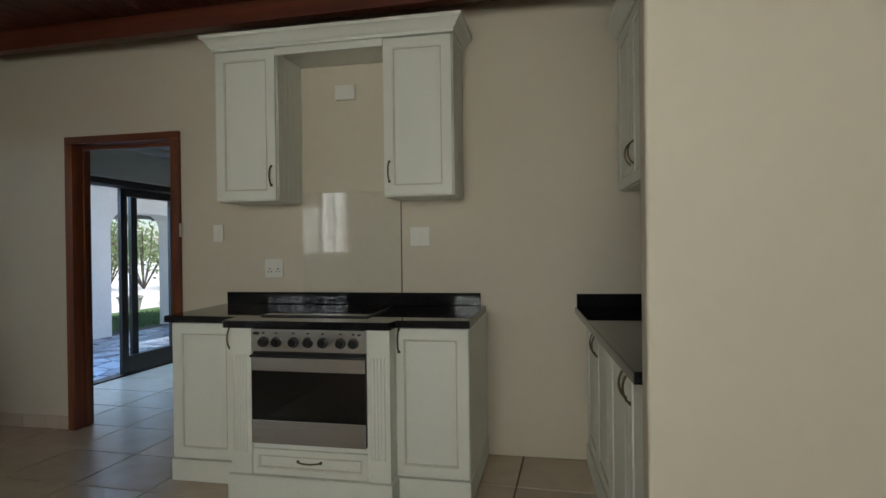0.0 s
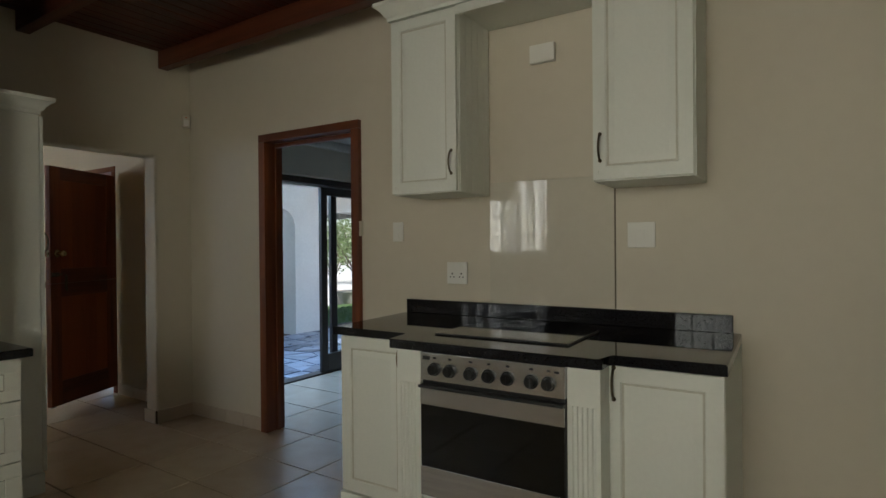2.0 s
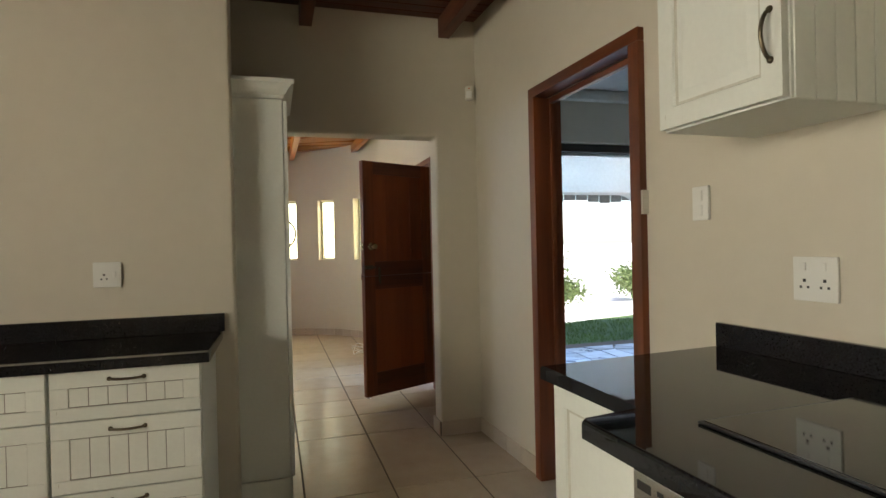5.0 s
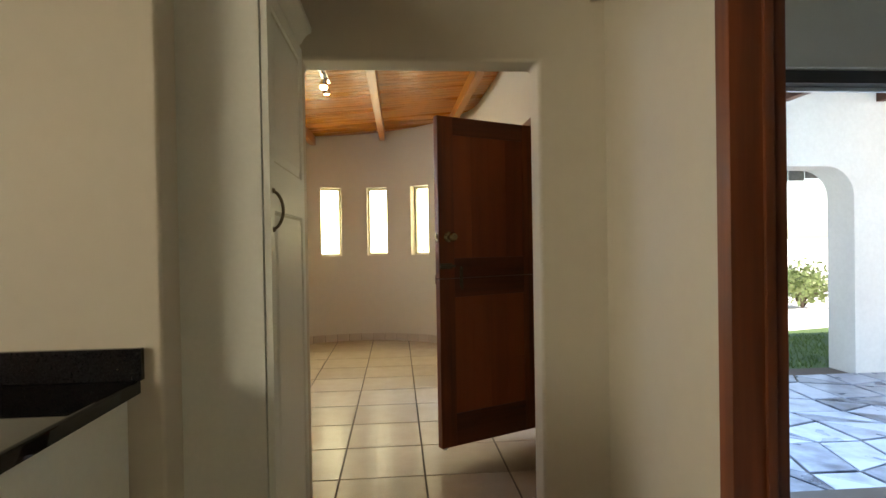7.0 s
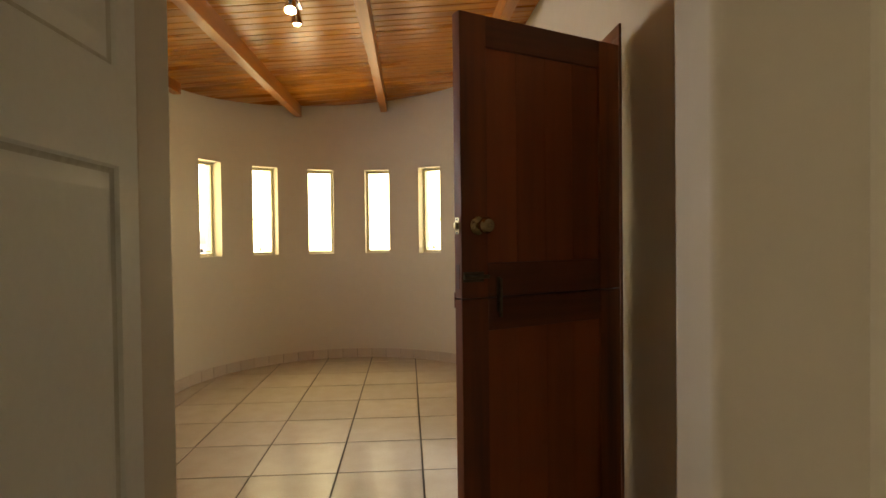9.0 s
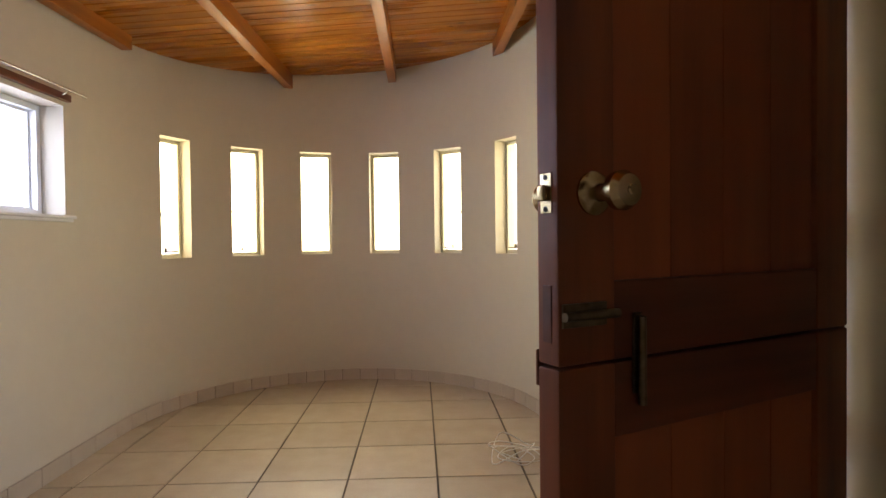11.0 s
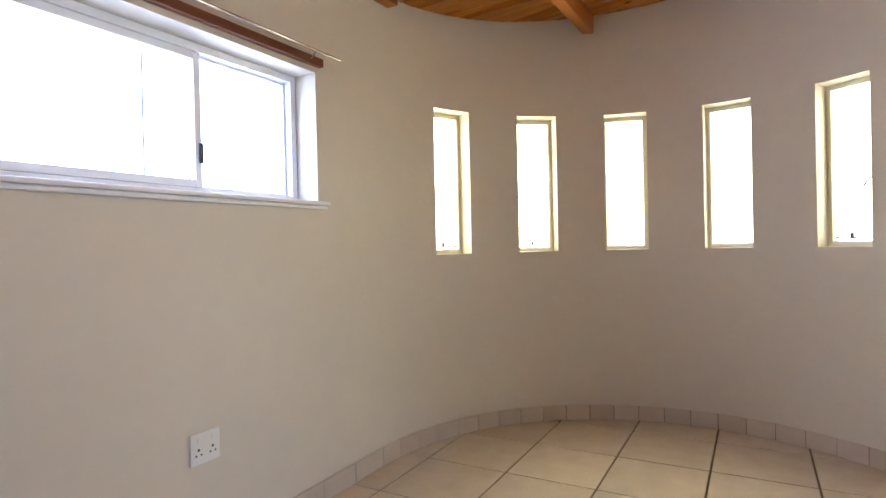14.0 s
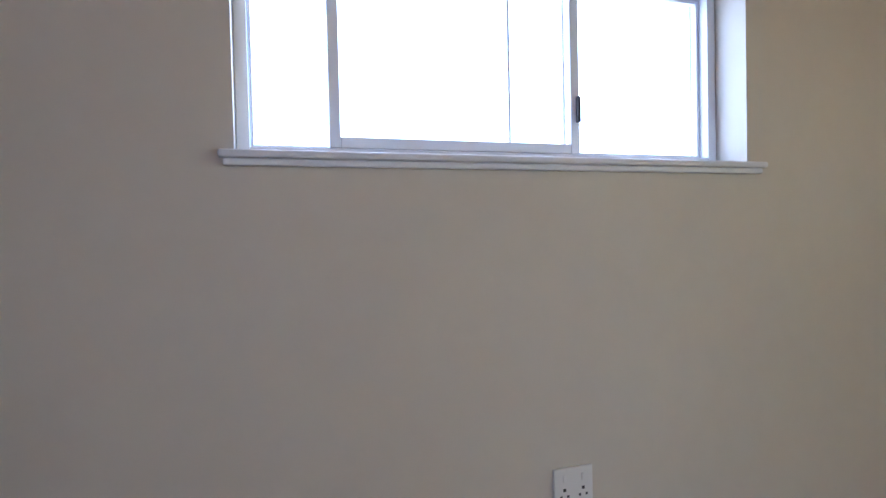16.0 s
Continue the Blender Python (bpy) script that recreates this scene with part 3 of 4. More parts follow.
skirting("baseboard_north_room_end", [(-3.035, 3.128), (-4.025, 3.128)], "beige tile skirting beside the back door")

# ---- the doorway to the veranda room ----


def door_frame():
    holder = thing("door_frame", "red-brown varnished hardwood door frame in the cooker wall", "door frame", on_cooker(0, 0, 0), kind="structure")
    for x0, x1 in ((-2.03, -1.965), (-1.152, -1.087)):
        part("jamb", brick(x0, x1, -0.03, 0.14, 0, 2.1, 0.004), MERANTI, holder)
    part("head", brick(-2.03, -1.087, -0.03, 0.062, 2.1005, 2.155, 0.004), MERANTI_X, holder)
    part("soffit", brick(-1.964, -1.153, 0.097, 0.14, 2.098, 2.113, 0.002), RENDERED, holder, "pale painted soffit strip")
    part("stop", brick(-1.964, -1.153, 0.065, 0.095, 2.07, 2.0995, 0.003), MERANTI_X, holder)
    for x0, x1 in ((-1.964, -1.952), (-1.165, -1.153)):
        part("stop", brick(x0, x1, 0.065, 0.095, 0, 2.069, 0.003), MERANTI, holder)
    part("strike_plate", brick(-1.086, -1.073, -0.03, -0.002, 1.41, 1.505, 0.002), IVORY, holder, "small ivory strike plate")
    return holder


door_frame()

# ---- the stable door ----


def stable_door():
    hinge, free = Vector((-4.055, 3.095, 0)), Vector((-3.742, 2.443, 0))
    way = free - hinge
    holder = thing("stable_door", "red-brown hardwood stable door standing open into the round room", "door", Matrix.Translation(hinge) @ pose(0, 0, 0, 0, 0, math.degrees(math.atan2(way.y, way.x))))
    L, T = way.length, 0.046
    # local x from hinge to lock edge; the face towards the kitchen is at +y
    for name, z0, z1 in (("lower_leaf", 0.08, 1.064), ("upper_leaf", 1.068, 2.01)):
        leaf = part(name, brick(0.1, L - 0.1, -0.008, 0.008, z0 + 0.08, z1 - 0.08), DOOR_WOOD, holder)
        for x0, x1 in ((0.0, 0.105), (L - 0.105, L)):
            part("stile", brick(x0, x1, -T / 2, T / 2, z0, z1, 0.004), DOOR_WOOD, leaf)
        low, high = (0.19, 0.11) if name == "lower_leaf" else (0.115, 0.105)
        part("rail", brick(0.104, L - 0.104, -T / 2 + 0.001, T / 2 - 0.001, z0, z0 + low, 0.004), DOOR_RAIL, leaf)
        part("rail", brick(0.104, L - 0.104, -T / 2 + 0.001, T / 2 - 0.001, z1 - high, z1, 0.004), DOOR_RAIL, leaf)
        count = 4
        w = (L - 0.21) / count
        for n in range(count):
            x = 0.105 + n * w
            part("plank", brick(x + 0.0004, x + w - 0.0004, -0.013, 0.013, z0 + low - 0.01, z1 - high + 0.01, 0.0014), PLANK_DOOR, leaf)
        if name == "lower_leaf":
            # lip added on the far side to stop light through the gap between leaves
            part("gap_cover_lip", brick(0.0, L, -T / 2 - 0.006, -T / 2 - 0.0005, z1 - 0.03, z1 + 0.022, 0.002), DOOR_RAIL, leaf)
    for s in (1, -1):
        knob = part("knob", lathe(bmesh.new(), ((0.031, 0.0), (0.031, 0.004), (0.026, 0.009), (0.013, 0.014), (0.011, 0.032), (0.017, 0.038), (0.026, 0.046), (0.027, 0.058), (0.021, 0.068), (0.008, 0.072)),
                                  pose(L - 0.064, s * T / 2, 1.308, -90 * s)), BRASS, holder, "tarnished brass door knob")
        if s == 1:
            part("keyhole", lathe(bmesh.new(), ((0.008, 0.0), (0.008, 0.002), (0.006, 0.004)), pose(L - 0.064, s * (T / 2 + 0.071), 1.308, -90)), BRASS, knob)
    plate = part("latch_plate", brick(L - 0.0005, L + 0.0025, -0.012, 0.012, 1.280, 1.336, 0.001), BRASS, holder, "worn brass latch plate")
    part("latch", brick(L + 0.0025, L + 0.013, -0.007, 0.007, 1.297, 1.319, 0.003), BRASS, plate)
    for z in (1.286, 1.330):
        part("screw", lathe(bmesh.new(), ((0.004, 0.0), (0.004, 0.001), (0.002, 0.0015)), pose(L + 0.0025, 0, z, 0, 90), 10), BLACK, plate)
    bolt = part("barrel_bolt", brick(L - 0.085, L - 0.005, T / 2, T / 2 + 0.004, 1.122, 1.155, 0.001), BRONZE, holder, "dark barrel bolt")
    part("bolt_bar", rod(bmesh.new(), (L - 0.1, T / 2 + 0.011, 1.1385), (L - 0.002, T / 2 + 0.011, 1.1385), 0.0065), BRONZE, bolt)
    hook = part("quadrant_bolt", brick(L - 0.155, L - 0.137, T / 2, T / 2 + 0.005, 1.015, 1.135, 0.002), BRONZE, holder, "dark upright bolt joining the leaves")
    part("bolt_bar", rod(bmesh.new(), (L - 0.146, T / 2 + 0.012, 1.0), (L - 0.146, T / 2 + 0.012, 1.13), 0.006), BRONZE, hook)
    part("mortise", brick(L - 0.0005, L + 0.0012, -0.009, 0.009, 1.10, 1.18), DARK_BEAM, holder)
    part("door_stop", lathe(bmesh.new(), ((0.018, 0.0), (0.018, 0.014), (0.010, 0.022)), pose(L - 0.03, 0.0, 0.068)), WHITE, holder, "white rubber door stop")
    for z in (0.25, 0.85, 1.25, 1.85):
        part("hinge", rod(bmesh.new(), (-0.004, -T / 2 - 0.004, z - 0.045), (-0.004, -T / 2 - 0.004, z + 0.045), 0.006), BRONZE, holder)
    return holder


stable_door()


def back_door_frame():
    holder = thing("door_frame", "red-brown hardwood frame of the back door", "door frame", kind="structure")
    for x0, x1 in ((-4.915, -4.855), (-4.135, -4.075)):
        part("jamb", brick(x0, x1, 3.12, 3.37, 0, 2.06, 0.004), MERANTI, holder)
    part("head", brick(-4.915, -4.075, 3.12, 3.37, 2.0605, 2.11, 0.004), MERANTI_X, holder)


back_door_frame()

# ---- cabinets on the cooker wall ----


def kitchen_cabinet(name, label, group, m, w, depth, z0, z1, handle_at, plinth=True, side_slats=False, panels=None):
    """A floor or wall unit: x 0..w, front at y 0, back at depth."""
    holder = thing(name, label, "cabinet", m, group)
    body = part("body", brick(0, w, 0.022, depth, z0, z1, 0.002), CABINET, holder)
    if plinth:
        part("plinth", brick(-0.006, w + 0.006, -0.008, depth, 0, z0 - 0.002, 0.004), CABINET_WORN, holder)
    if side_slats:
        for n in range(5):
            y = 0.03 + n * (depth - 0.04) / 5
            for x in (-0.004, w - 0.002):
                part("side_board", brick(x, x + 0.006, y + 0.0015, y + (depth - 0.04) / 5 - 0.0015, z0 + 0.002, z1 - 0.002, 0.0015), CABINET, body)
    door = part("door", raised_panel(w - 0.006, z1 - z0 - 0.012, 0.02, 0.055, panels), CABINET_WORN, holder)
    door.location = (0.003, 0, z0 + 0.006)
    hx, hz = handle_at
    handle = part("handle", bow_handle(), BRONZE, door, "antique bronze bow handle")
    handle.location = (hx, -0.001, hz)
    return holder


units = "kitchen units on the cooker wall"
kitchen_cabinet("base_cabinet", "narrow distressed cream base cabinet beside the oven", units, on_cooker(-0.664, -0.675, 0), 0.405, 0.67, 0.125, 0.905, (0.365, 0.69))
kitchen_cabinet("base_cabinet", "distressed cream base cabinet at the end of the counter", units, on_cooker(0.668, -0.73, 0), 0.40, 0.725, 0.13, 0.905, (0.032, 0.70))
kitchen_cabinet("wall_cabinet", "distressed cream wall cabinet with a raised panel door", "wall cabinets over the cooker", on_cooker(-0.572, -0.362, 0), 0.405, 0.36, 1.615, 2.545, (0.370, 0.145), False, True)
kitchen_cabinet("wall_cabinet", "distressed cream wall cabinet beside the extractor space", "wall cabinets over the cooker", on_cooker(0.519, -0.362, 0), 0.41, 0.36, 1.616, 2.545, (0.03, 0.14), False, True)


def cooker_canopy():
    holder = thing("cabinet_cornice", "cream moulded cornice over the wall cabinets", "cornice", on_cooker(0, 0, 0))
    part("crown", cornice(bmesh.new(), -0.580, 0.937, -0.368, -0.002, tuple((o, z + 2.547) for o, z in CROWN)), CABINET, holder)
    part("soffit", brick(-0.170, 0.518, -0.338, -0.003, 2.527, 2.546, 0.002), CABINET, holder)
    part("valance", brick(-0.170, 0.518, -0.362, -0.339, 2.50, 2.546, 0.003), CABINET, holder)
    return holder


cooker_canopy()


def fluted(w, h, depth=0.05):
    """A pilaster of width w: plain blocks above and below, five flutes between."""
    bm = bmesh.new()
    n, step = 5, (w - 0.03) / 5
    for z0, z1, cut in ((0, 0.11, False), (0.11, h - 0.14, True), (h - 0.14, h, False)):
        line = [(0.0, 0.0)]
        if cut:
            for k in range(n):
                a = 0.015 + k * step
                line += [(a + 0.003, 0.0)] + [(a + step / 2 - (step / 2 - 0.003) * math.cos(math.pi * q / 6), 0.006 * math.sin(math.pi * q / 6)) for q in range(1, 6)] + [(a + step - 0.003, 0.0)]
        line += [(w, 0.0), (w, depth), (0, depth)]
        low, high = ([bm.verts.new((x, y, z)) for x, y in line] for z in (z0, z1))
        for k in range(len(line)):
            bm.faces.new((low[k], low[(k + 1) % len(line)], high[(k + 1) % len(line)], high[k]))
        bm.faces.new(low[::-1])
        bm.faces.new(high)
    return bm


def oven_housing():
    holder = thing("oven_housing", "distressed cream oven housing with fluted pilasters and a drawer", "cabinet", on_cooker(-0.19, -0.843, 0))
    for x in (0.0, 0.757):
        p = part("pilaster", fluted(0.120, 0.765), CABINET_WORN, holder)
        p.location = (x, 0, 0.14)
        part("side_panel", brick(x, x + 0.120, 0.051, 0.80, 0.14, 0.905), CABINET, holder)
    part("plinth", brick(-0.012, 0.889, -0.018, 0.80, 0.0, 0.138, 0.005), CABINET_WORN, holder)
    part("rail", brick(0.122, 0.756, 0.012, 0.06, 0.277, 0.306, 0.002), CABINET_WORN, holder)
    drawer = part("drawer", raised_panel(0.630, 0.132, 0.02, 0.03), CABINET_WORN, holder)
    drawer.location = (0.124, 0.004, 0.142)
    h = part("handle", bow_handle(0.125, 0.026, False), BRONZE, drawer, "antique bronze bow handle")
    h.location = (0.315, -0.001, 0.075)
    return holder


oven_housing()


def oven():
    holder = thing("built_in_oven", "stainless steel built-in oven with a dark glass door", "oven", on_cooker(-0.057, -0.862, 0))
    W = 0.622
    part("carcass", brick(0.01, W - 0.01, 0.03, 0.6, 0.32, 0.90), BLACK, holder)
    panel = part("control_panel", brick(0, W, 0.0, 0.03, 0.788, 0.904, 0.003), STEEL, holder)
    for x in (0.070, 0.143, 0.238, 0.318, 0.398, 0.494, 0.561):
        knob = part("knob", lathe(bmesh.new(), ((0.027, 0.0), (0.027, 0.004), (0.022, 0.006), (0.021, 0.024), (0.017, 0.027)), pose(x, 0, 0.838, 90)), BLACK, panel, "black control knob")
        part("grip", brick(x - 0.004, x + 0.004, -0.031, -0.024, 0.819, 0.857, 0.002), BLACK, knob)
        part("mark", brick(x - 0.007, x + 0.007, -0.0008, 0.0, 0.880, 0.888), HOLE, panel)
    part("badge", brick(0.012, 0.046, -0.001, 0.0, 0.874, 0.889), HOLE, panel)
    part("pilot_lamp", brick(0.583, 0.601, -0.001, 0.0, 0.878, 0.886), HOLE, panel)
    part("vent", brick(0.004, W - 0.004, 0.012, 0.03, 0.7725, 0.787), BLACK, holder)
    door = part("door", brick(0, W, 0.004, 0.03, 0.312, 0.772, 0.003), BLACK, holder)
    part("top_band", brick(0, W, -0.004, 0.0035, 0.688, 0.759, 0.003), STEEL, door)
    part("bottom_band", brick(0, W, -0.004, 0.0035, 0.312, 0.434, 0.003), STEEL, door)
    part("glass", brick(0.002, W - 0.002, -0.001, 0.0035, 0.4345, 0.6875), OVEN_GLASS, door, "dark tinted oven glass")
    part("grip", brick(0.0, W, -0.022, 0.0035, 0.7595, 0.772, 0.004), BLACK, door)
    return holder


oven()


def cooker_counter():
    outline = [(-0.695, -0.70), (-0.245, -0.70), (-0.228, -0.715), (-0.228, -0.85), (-0.213, -0.866), (0.68, -0.866), (0.697, -0.85), (0.697, -0.77), (0.713, -0.755), (1.078, -0.755), (1.068, -0.003), (-0.735, -0.003)]
    holder = thing("countertop", "polished black granite counter round the hob", "countertop", on_cooker(0, 0, 0))
    part("slab", slab(bmesh.new(), outline, 0.907, 0.945, 0.008), GRANITE, holder)
    part("upstand", brick(-0.722, 1.036, -0.026, -0.004, 0.9455, 1.025, 0.003), GRANITE, holder)
    return holder


cooker_counter()


def hob():
    holder = thing("ceramic_hob", "black ceramic glass hob set in the granite counter", "hob", on_cooker(-0.105, -0.675, 0.9455))
    part("frame", brick(0, 0.62, 0, 0.42, 0.0, 0.006, 0.002), BLACK, holder)
    part("glass", brick(0.008, 0.612, 0.008, 0.412, 0.0045, 0.0075, 0.001), HOB_GLASS, holder, "glossy black glass")
    return holder


hob()
structure("splashback", brick(-0.165, 0.517, -0.007, -0.001, 1.026, 1.685, 0.001), SPLASH, "glossy cream splashback behind the hob", "splashback", COOKER)
structure("splashback_upper", brick(-0.159, 0.528, -0.005, -0.001, 1.687, 2.526, 0.001), PLASTER, "plain cream panel in the extractor space", "wall panel", COOKER)


def wall_plate(name, label, category, m, w, h, marks, material=WHITE, depth=0.011):
    """A switch or socket plate: x across, z up, face towards -y; marks of (x, z, w, h, proud)."""
    holder = thing(name, label, category, m)
    part("plate", brick(-w / 2, w / 2, -depth, -0.0005, -h / 2, h / 2, 0.003), material, holder)
    for x, z, mw, mh, proud in marks:
        if proud:
            part("rocker", brick(x - mw / 2, x + mw / 2, -depth - 0.004, -depth, z - mh / 2, z + mh / 2, 0.0015), material, holder)
        else:
            part("pin_hole", brick(x - mw / 2, x + mw / 2, -depth - 0.0006, -depth + 0.0005, z - mh / 2, z + mh / 2), HOLE, holder)
    return holder


def pin(x, z):
    return [(x, z + 0.011, 0.009, 0.009, 0), (x - 0.011, z - 0.008, 0.007, 0.007, 0), (x + 0.011, z - 0.008, 0.007, 0.007, 0)]


part("joint", brick(0.5175, 0.5235, -0.0065, -0.0005, 1.026, 1.685), GROOVE, bpy.data.objects["splashback"])
wall_plate("light_switch", "white double light switch beside the door frame", "switch", on_cooker(-0.795, 0, 1.43), 0.075, 0.118, [(0, 0.026, 0.022, 0.036, 1), (0, -0.026, 0.022, 0.036, 1)])
wall_plate("double_socket", "white double wall socket over the counter", "socket", on_cooker(-0.378, 0, 1.186), 0.132, 0.125, pin(-0.03, -0.015) + pin(0.03, -0.015) + [(-0.03, 0.035, 0.012, 0.022, 1), (0.03, 0.035, 0.012, 0.022, 1)])
wall_plate("cooker_switch", "white cooker isolator switch beside the splashback", "switch", on_cooker(0.645, 0, 1.387), 0.128, 0.122, [(0, 0, 0.034, 0.044, 1), (0, 0.004, 0.008, 0.012, 0)])
wall_plate("junction_box", "white blank plate in the extractor space", "junction box", on_cooker(0.157, -0.006, 2.34), 0.135, 0.095, [], WHITE, 0.03)

# ---- counter along the east wall ----


def east_run():
    """Base units with their fronts towards the cooker's side, and wall units over them; the run stands out of square."""
    group = "kitchen units on the east wall"
    run = Matrix.Translation((1.612, 3.23, 0)) @ pose(0, 0, 0, 0, 0, -84.5)
    for x, w, hx in ((0.01, 0.40, 0.36), (0.415, 0.44, 0.035), (0.86, 0.44, 0.40), (1.305, 0.42, 0.035)):
        kitchen_cabinet("base_cabinet", "distressed cream base cabinet under the east counter", group, run @ pose(x, 0.07, 0), w, 0.52, 0.125, 0.905, (hx, 0.66))
    for x, w, hx in ((0.0, 0.40, 0.36), (0.405, 0.40, 0.035), (0.81, 0.40, 0.36)):
        kitchen_cabinet("wall_cabinet", "cream wall cabinet over the east counter", "wall cabinets on the east wall", run @ pose(x, 0.265, 0), w, 0.33, 1.635, 2.54, (hx, 0.16), False)
    holder = thing("cabinet_cornice", "cream moulded cornice over the east wall cabinets", "cornice", run @ pose(0, 0.265, 0))
    part("crown", cornice(bmesh.new(), 0.0, 1.22, 0.0, 0.33, tuple((o, z + 2.542) for o, z in CROWN)), CABINET, holder)
    top = thing("countertop", "polished black granite counter along the east wall", "countertop", run)
    part("slab", slab(bmesh.new(), [(0.0, 0.0), (1.77, 0.0), (1.77, 0.60), (0.0, 0.60)], 0.907, 0.945, 0.008), GRANITE, top)
    part("upstand", brick(0.002, 0.024, 0.01, 0.60, 0.9455, 1.025, 0.003), GRANITE, top)
    part("upstand", brick(0.025, 1.77, 0.578, 0.60, 0.9455, 1.025, 0.003), GRANITE, top)


east_run()

# ---- drawers along the partition ----


def drawer_front(w, h, parent):
    """A drawer with a recessed field of upright boards and a bow pull; x 0..w, face towards -y."""
    front = part("drawer", brick(0.0, w, 0.006, 0.02, 0, h), CABINET, parent)
    f = 0.06
    for x0, x1, z0, z1 in ((0, w, 0, f * 0.8), (0, w, h - f, h), (0, f, f * 0.8, h - f), (w - f, w, f * 0.8, h - f)):
        part("frame_rail", brick(x0, x1, 0, 0.0062, z0, z1, 0.002), CABINET_WORN, front)
    count = 6
    step = (w - 2 * f) / count
    # dark sheet behind the boards: the shade of their gaps, put in as colour
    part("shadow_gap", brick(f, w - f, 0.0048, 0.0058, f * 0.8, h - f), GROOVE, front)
    for n in range(count):
        part("board", brick(f + n * step + 0.0012, f + (n + 1) * step - 0.0012, 0.0035, 0.0055, f * 0.8 + 0.003, h - f - 0.003, 0.0006), CABINET, front)
    handle = part("handle", bow_handle(0.115, 0.026, False), BRONZE, front, "antique bronze bow handle")
    handle.location = (w / 2, -0.002, h - 0.035)
    return front


def drawer_unit(y_end, w):
    holder = thing("drawer_unit", "distressed cream unit of three drawers under granite", "cabinet", pose(-1.52, y_end - w, 0, 0, 0, 90), "drawer units on the partition")
    part("body", brick(0, w, 0.022, 0.563, 0.12, 0.876, 0.002), CABINET, holder)
    part("plinth", brick(0, w, 0.03, 0.563, 0, 0.118), CABINET_WORN, holder)
    for z0, z1 in ((0.125, 0.427), (0.432, 0.690), (0.695, 0.875)):
        d = drawer_front(w - 0.008, z1 - z0, holder)
        d.location = (0.004, 0, z0)
    return holder


for n in range(3):
    drawer_unit(1.474 - n * 0.515, 0.51)


def partition_counter():
    top = thing("countertop", "polished black granite counter along the partition", "countertop")
    part("slab", slab(bmesh.new(), [(-2.086, -0.1), (-1.495, -0.1), (-1.495, 1.508), (-2.086, 1.508)], 0.878, 0.915, 0.008), GRANITE, top)
    part("upstand", brick(-2.086, -2.064, -0.1, 1.520, 0.9155, 1.003, 0.003), GRANITE, top)


partition_counter()
wall_plate("single_socket", "white single wall socket over the partition counter", "socket", pose(-2.088, 1.022, 1.205, 0, 0, 90), 0.115, 0.115, pin(-0.012, -0.012) + [(0.03, 0.0, 0.014, 0.026, 1)])

# ---- the tall cupboard ----


def tall_cupboard():
    holder = thing("tall_cupboard", "tall cream cupboard with a raised panel door beside the doorway", "cupboard")
    part("body", brick(-2.862, -2.215, 0.93, 1.812, 0.115, 2.082, 0.003), CABINET, holder)
    part("plinth", brick(-2.862, -2.208, 0.93, 1.82, 0.0, 0.113, 0.004), CABINET_WORN, holder)
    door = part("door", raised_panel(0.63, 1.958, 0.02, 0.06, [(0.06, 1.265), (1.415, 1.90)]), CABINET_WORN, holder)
    door.matrix_basis = pose(-2.220, 1.835, 0.118, 0, 0, 180)
    handle = part("handle", bow_handle(0.12, 0.03), BRONZE, door, "antique bronze bow handle")
    handle.location = (0.034, -0.001, 1.265)
    crown = part("crown", cornice(bmesh.new(), 0.0, 0.645, 0.0, 0.88, tuple((o, z + 2.084) for o, z in CROWN)), CABINET, holder)
    crown.matrix_basis = pose(-2.215, 1.812, 0, 0, 0, 180)
    return holder


tall_cupboard()


def alarm_sensor():
    holder = thing("alarm_sensor", "small ivory alarm sensor high in the corner", "alarm sensor", pose(-2.862, 3.085, 2.35, 0, 0, 60))
    part("case", brick(-0.03, 0.03, -0.045, -0.002, -0.05, 0.05, 0.012), IVORY, holder)
    part("lens", brick(-0.02, 0.02, -0.05, -0.044, -0.035, 0.01, 0.004), WHITE, holder)
    part("indicator", brick(-0.006, 0.006, -0.048, -0.0455, 0.025, 0.032, 0.001), plain("amber_indicator", (0.6, 0.12, 0.03), 0.4), holder, "small red indicator")


alarm_sensor()

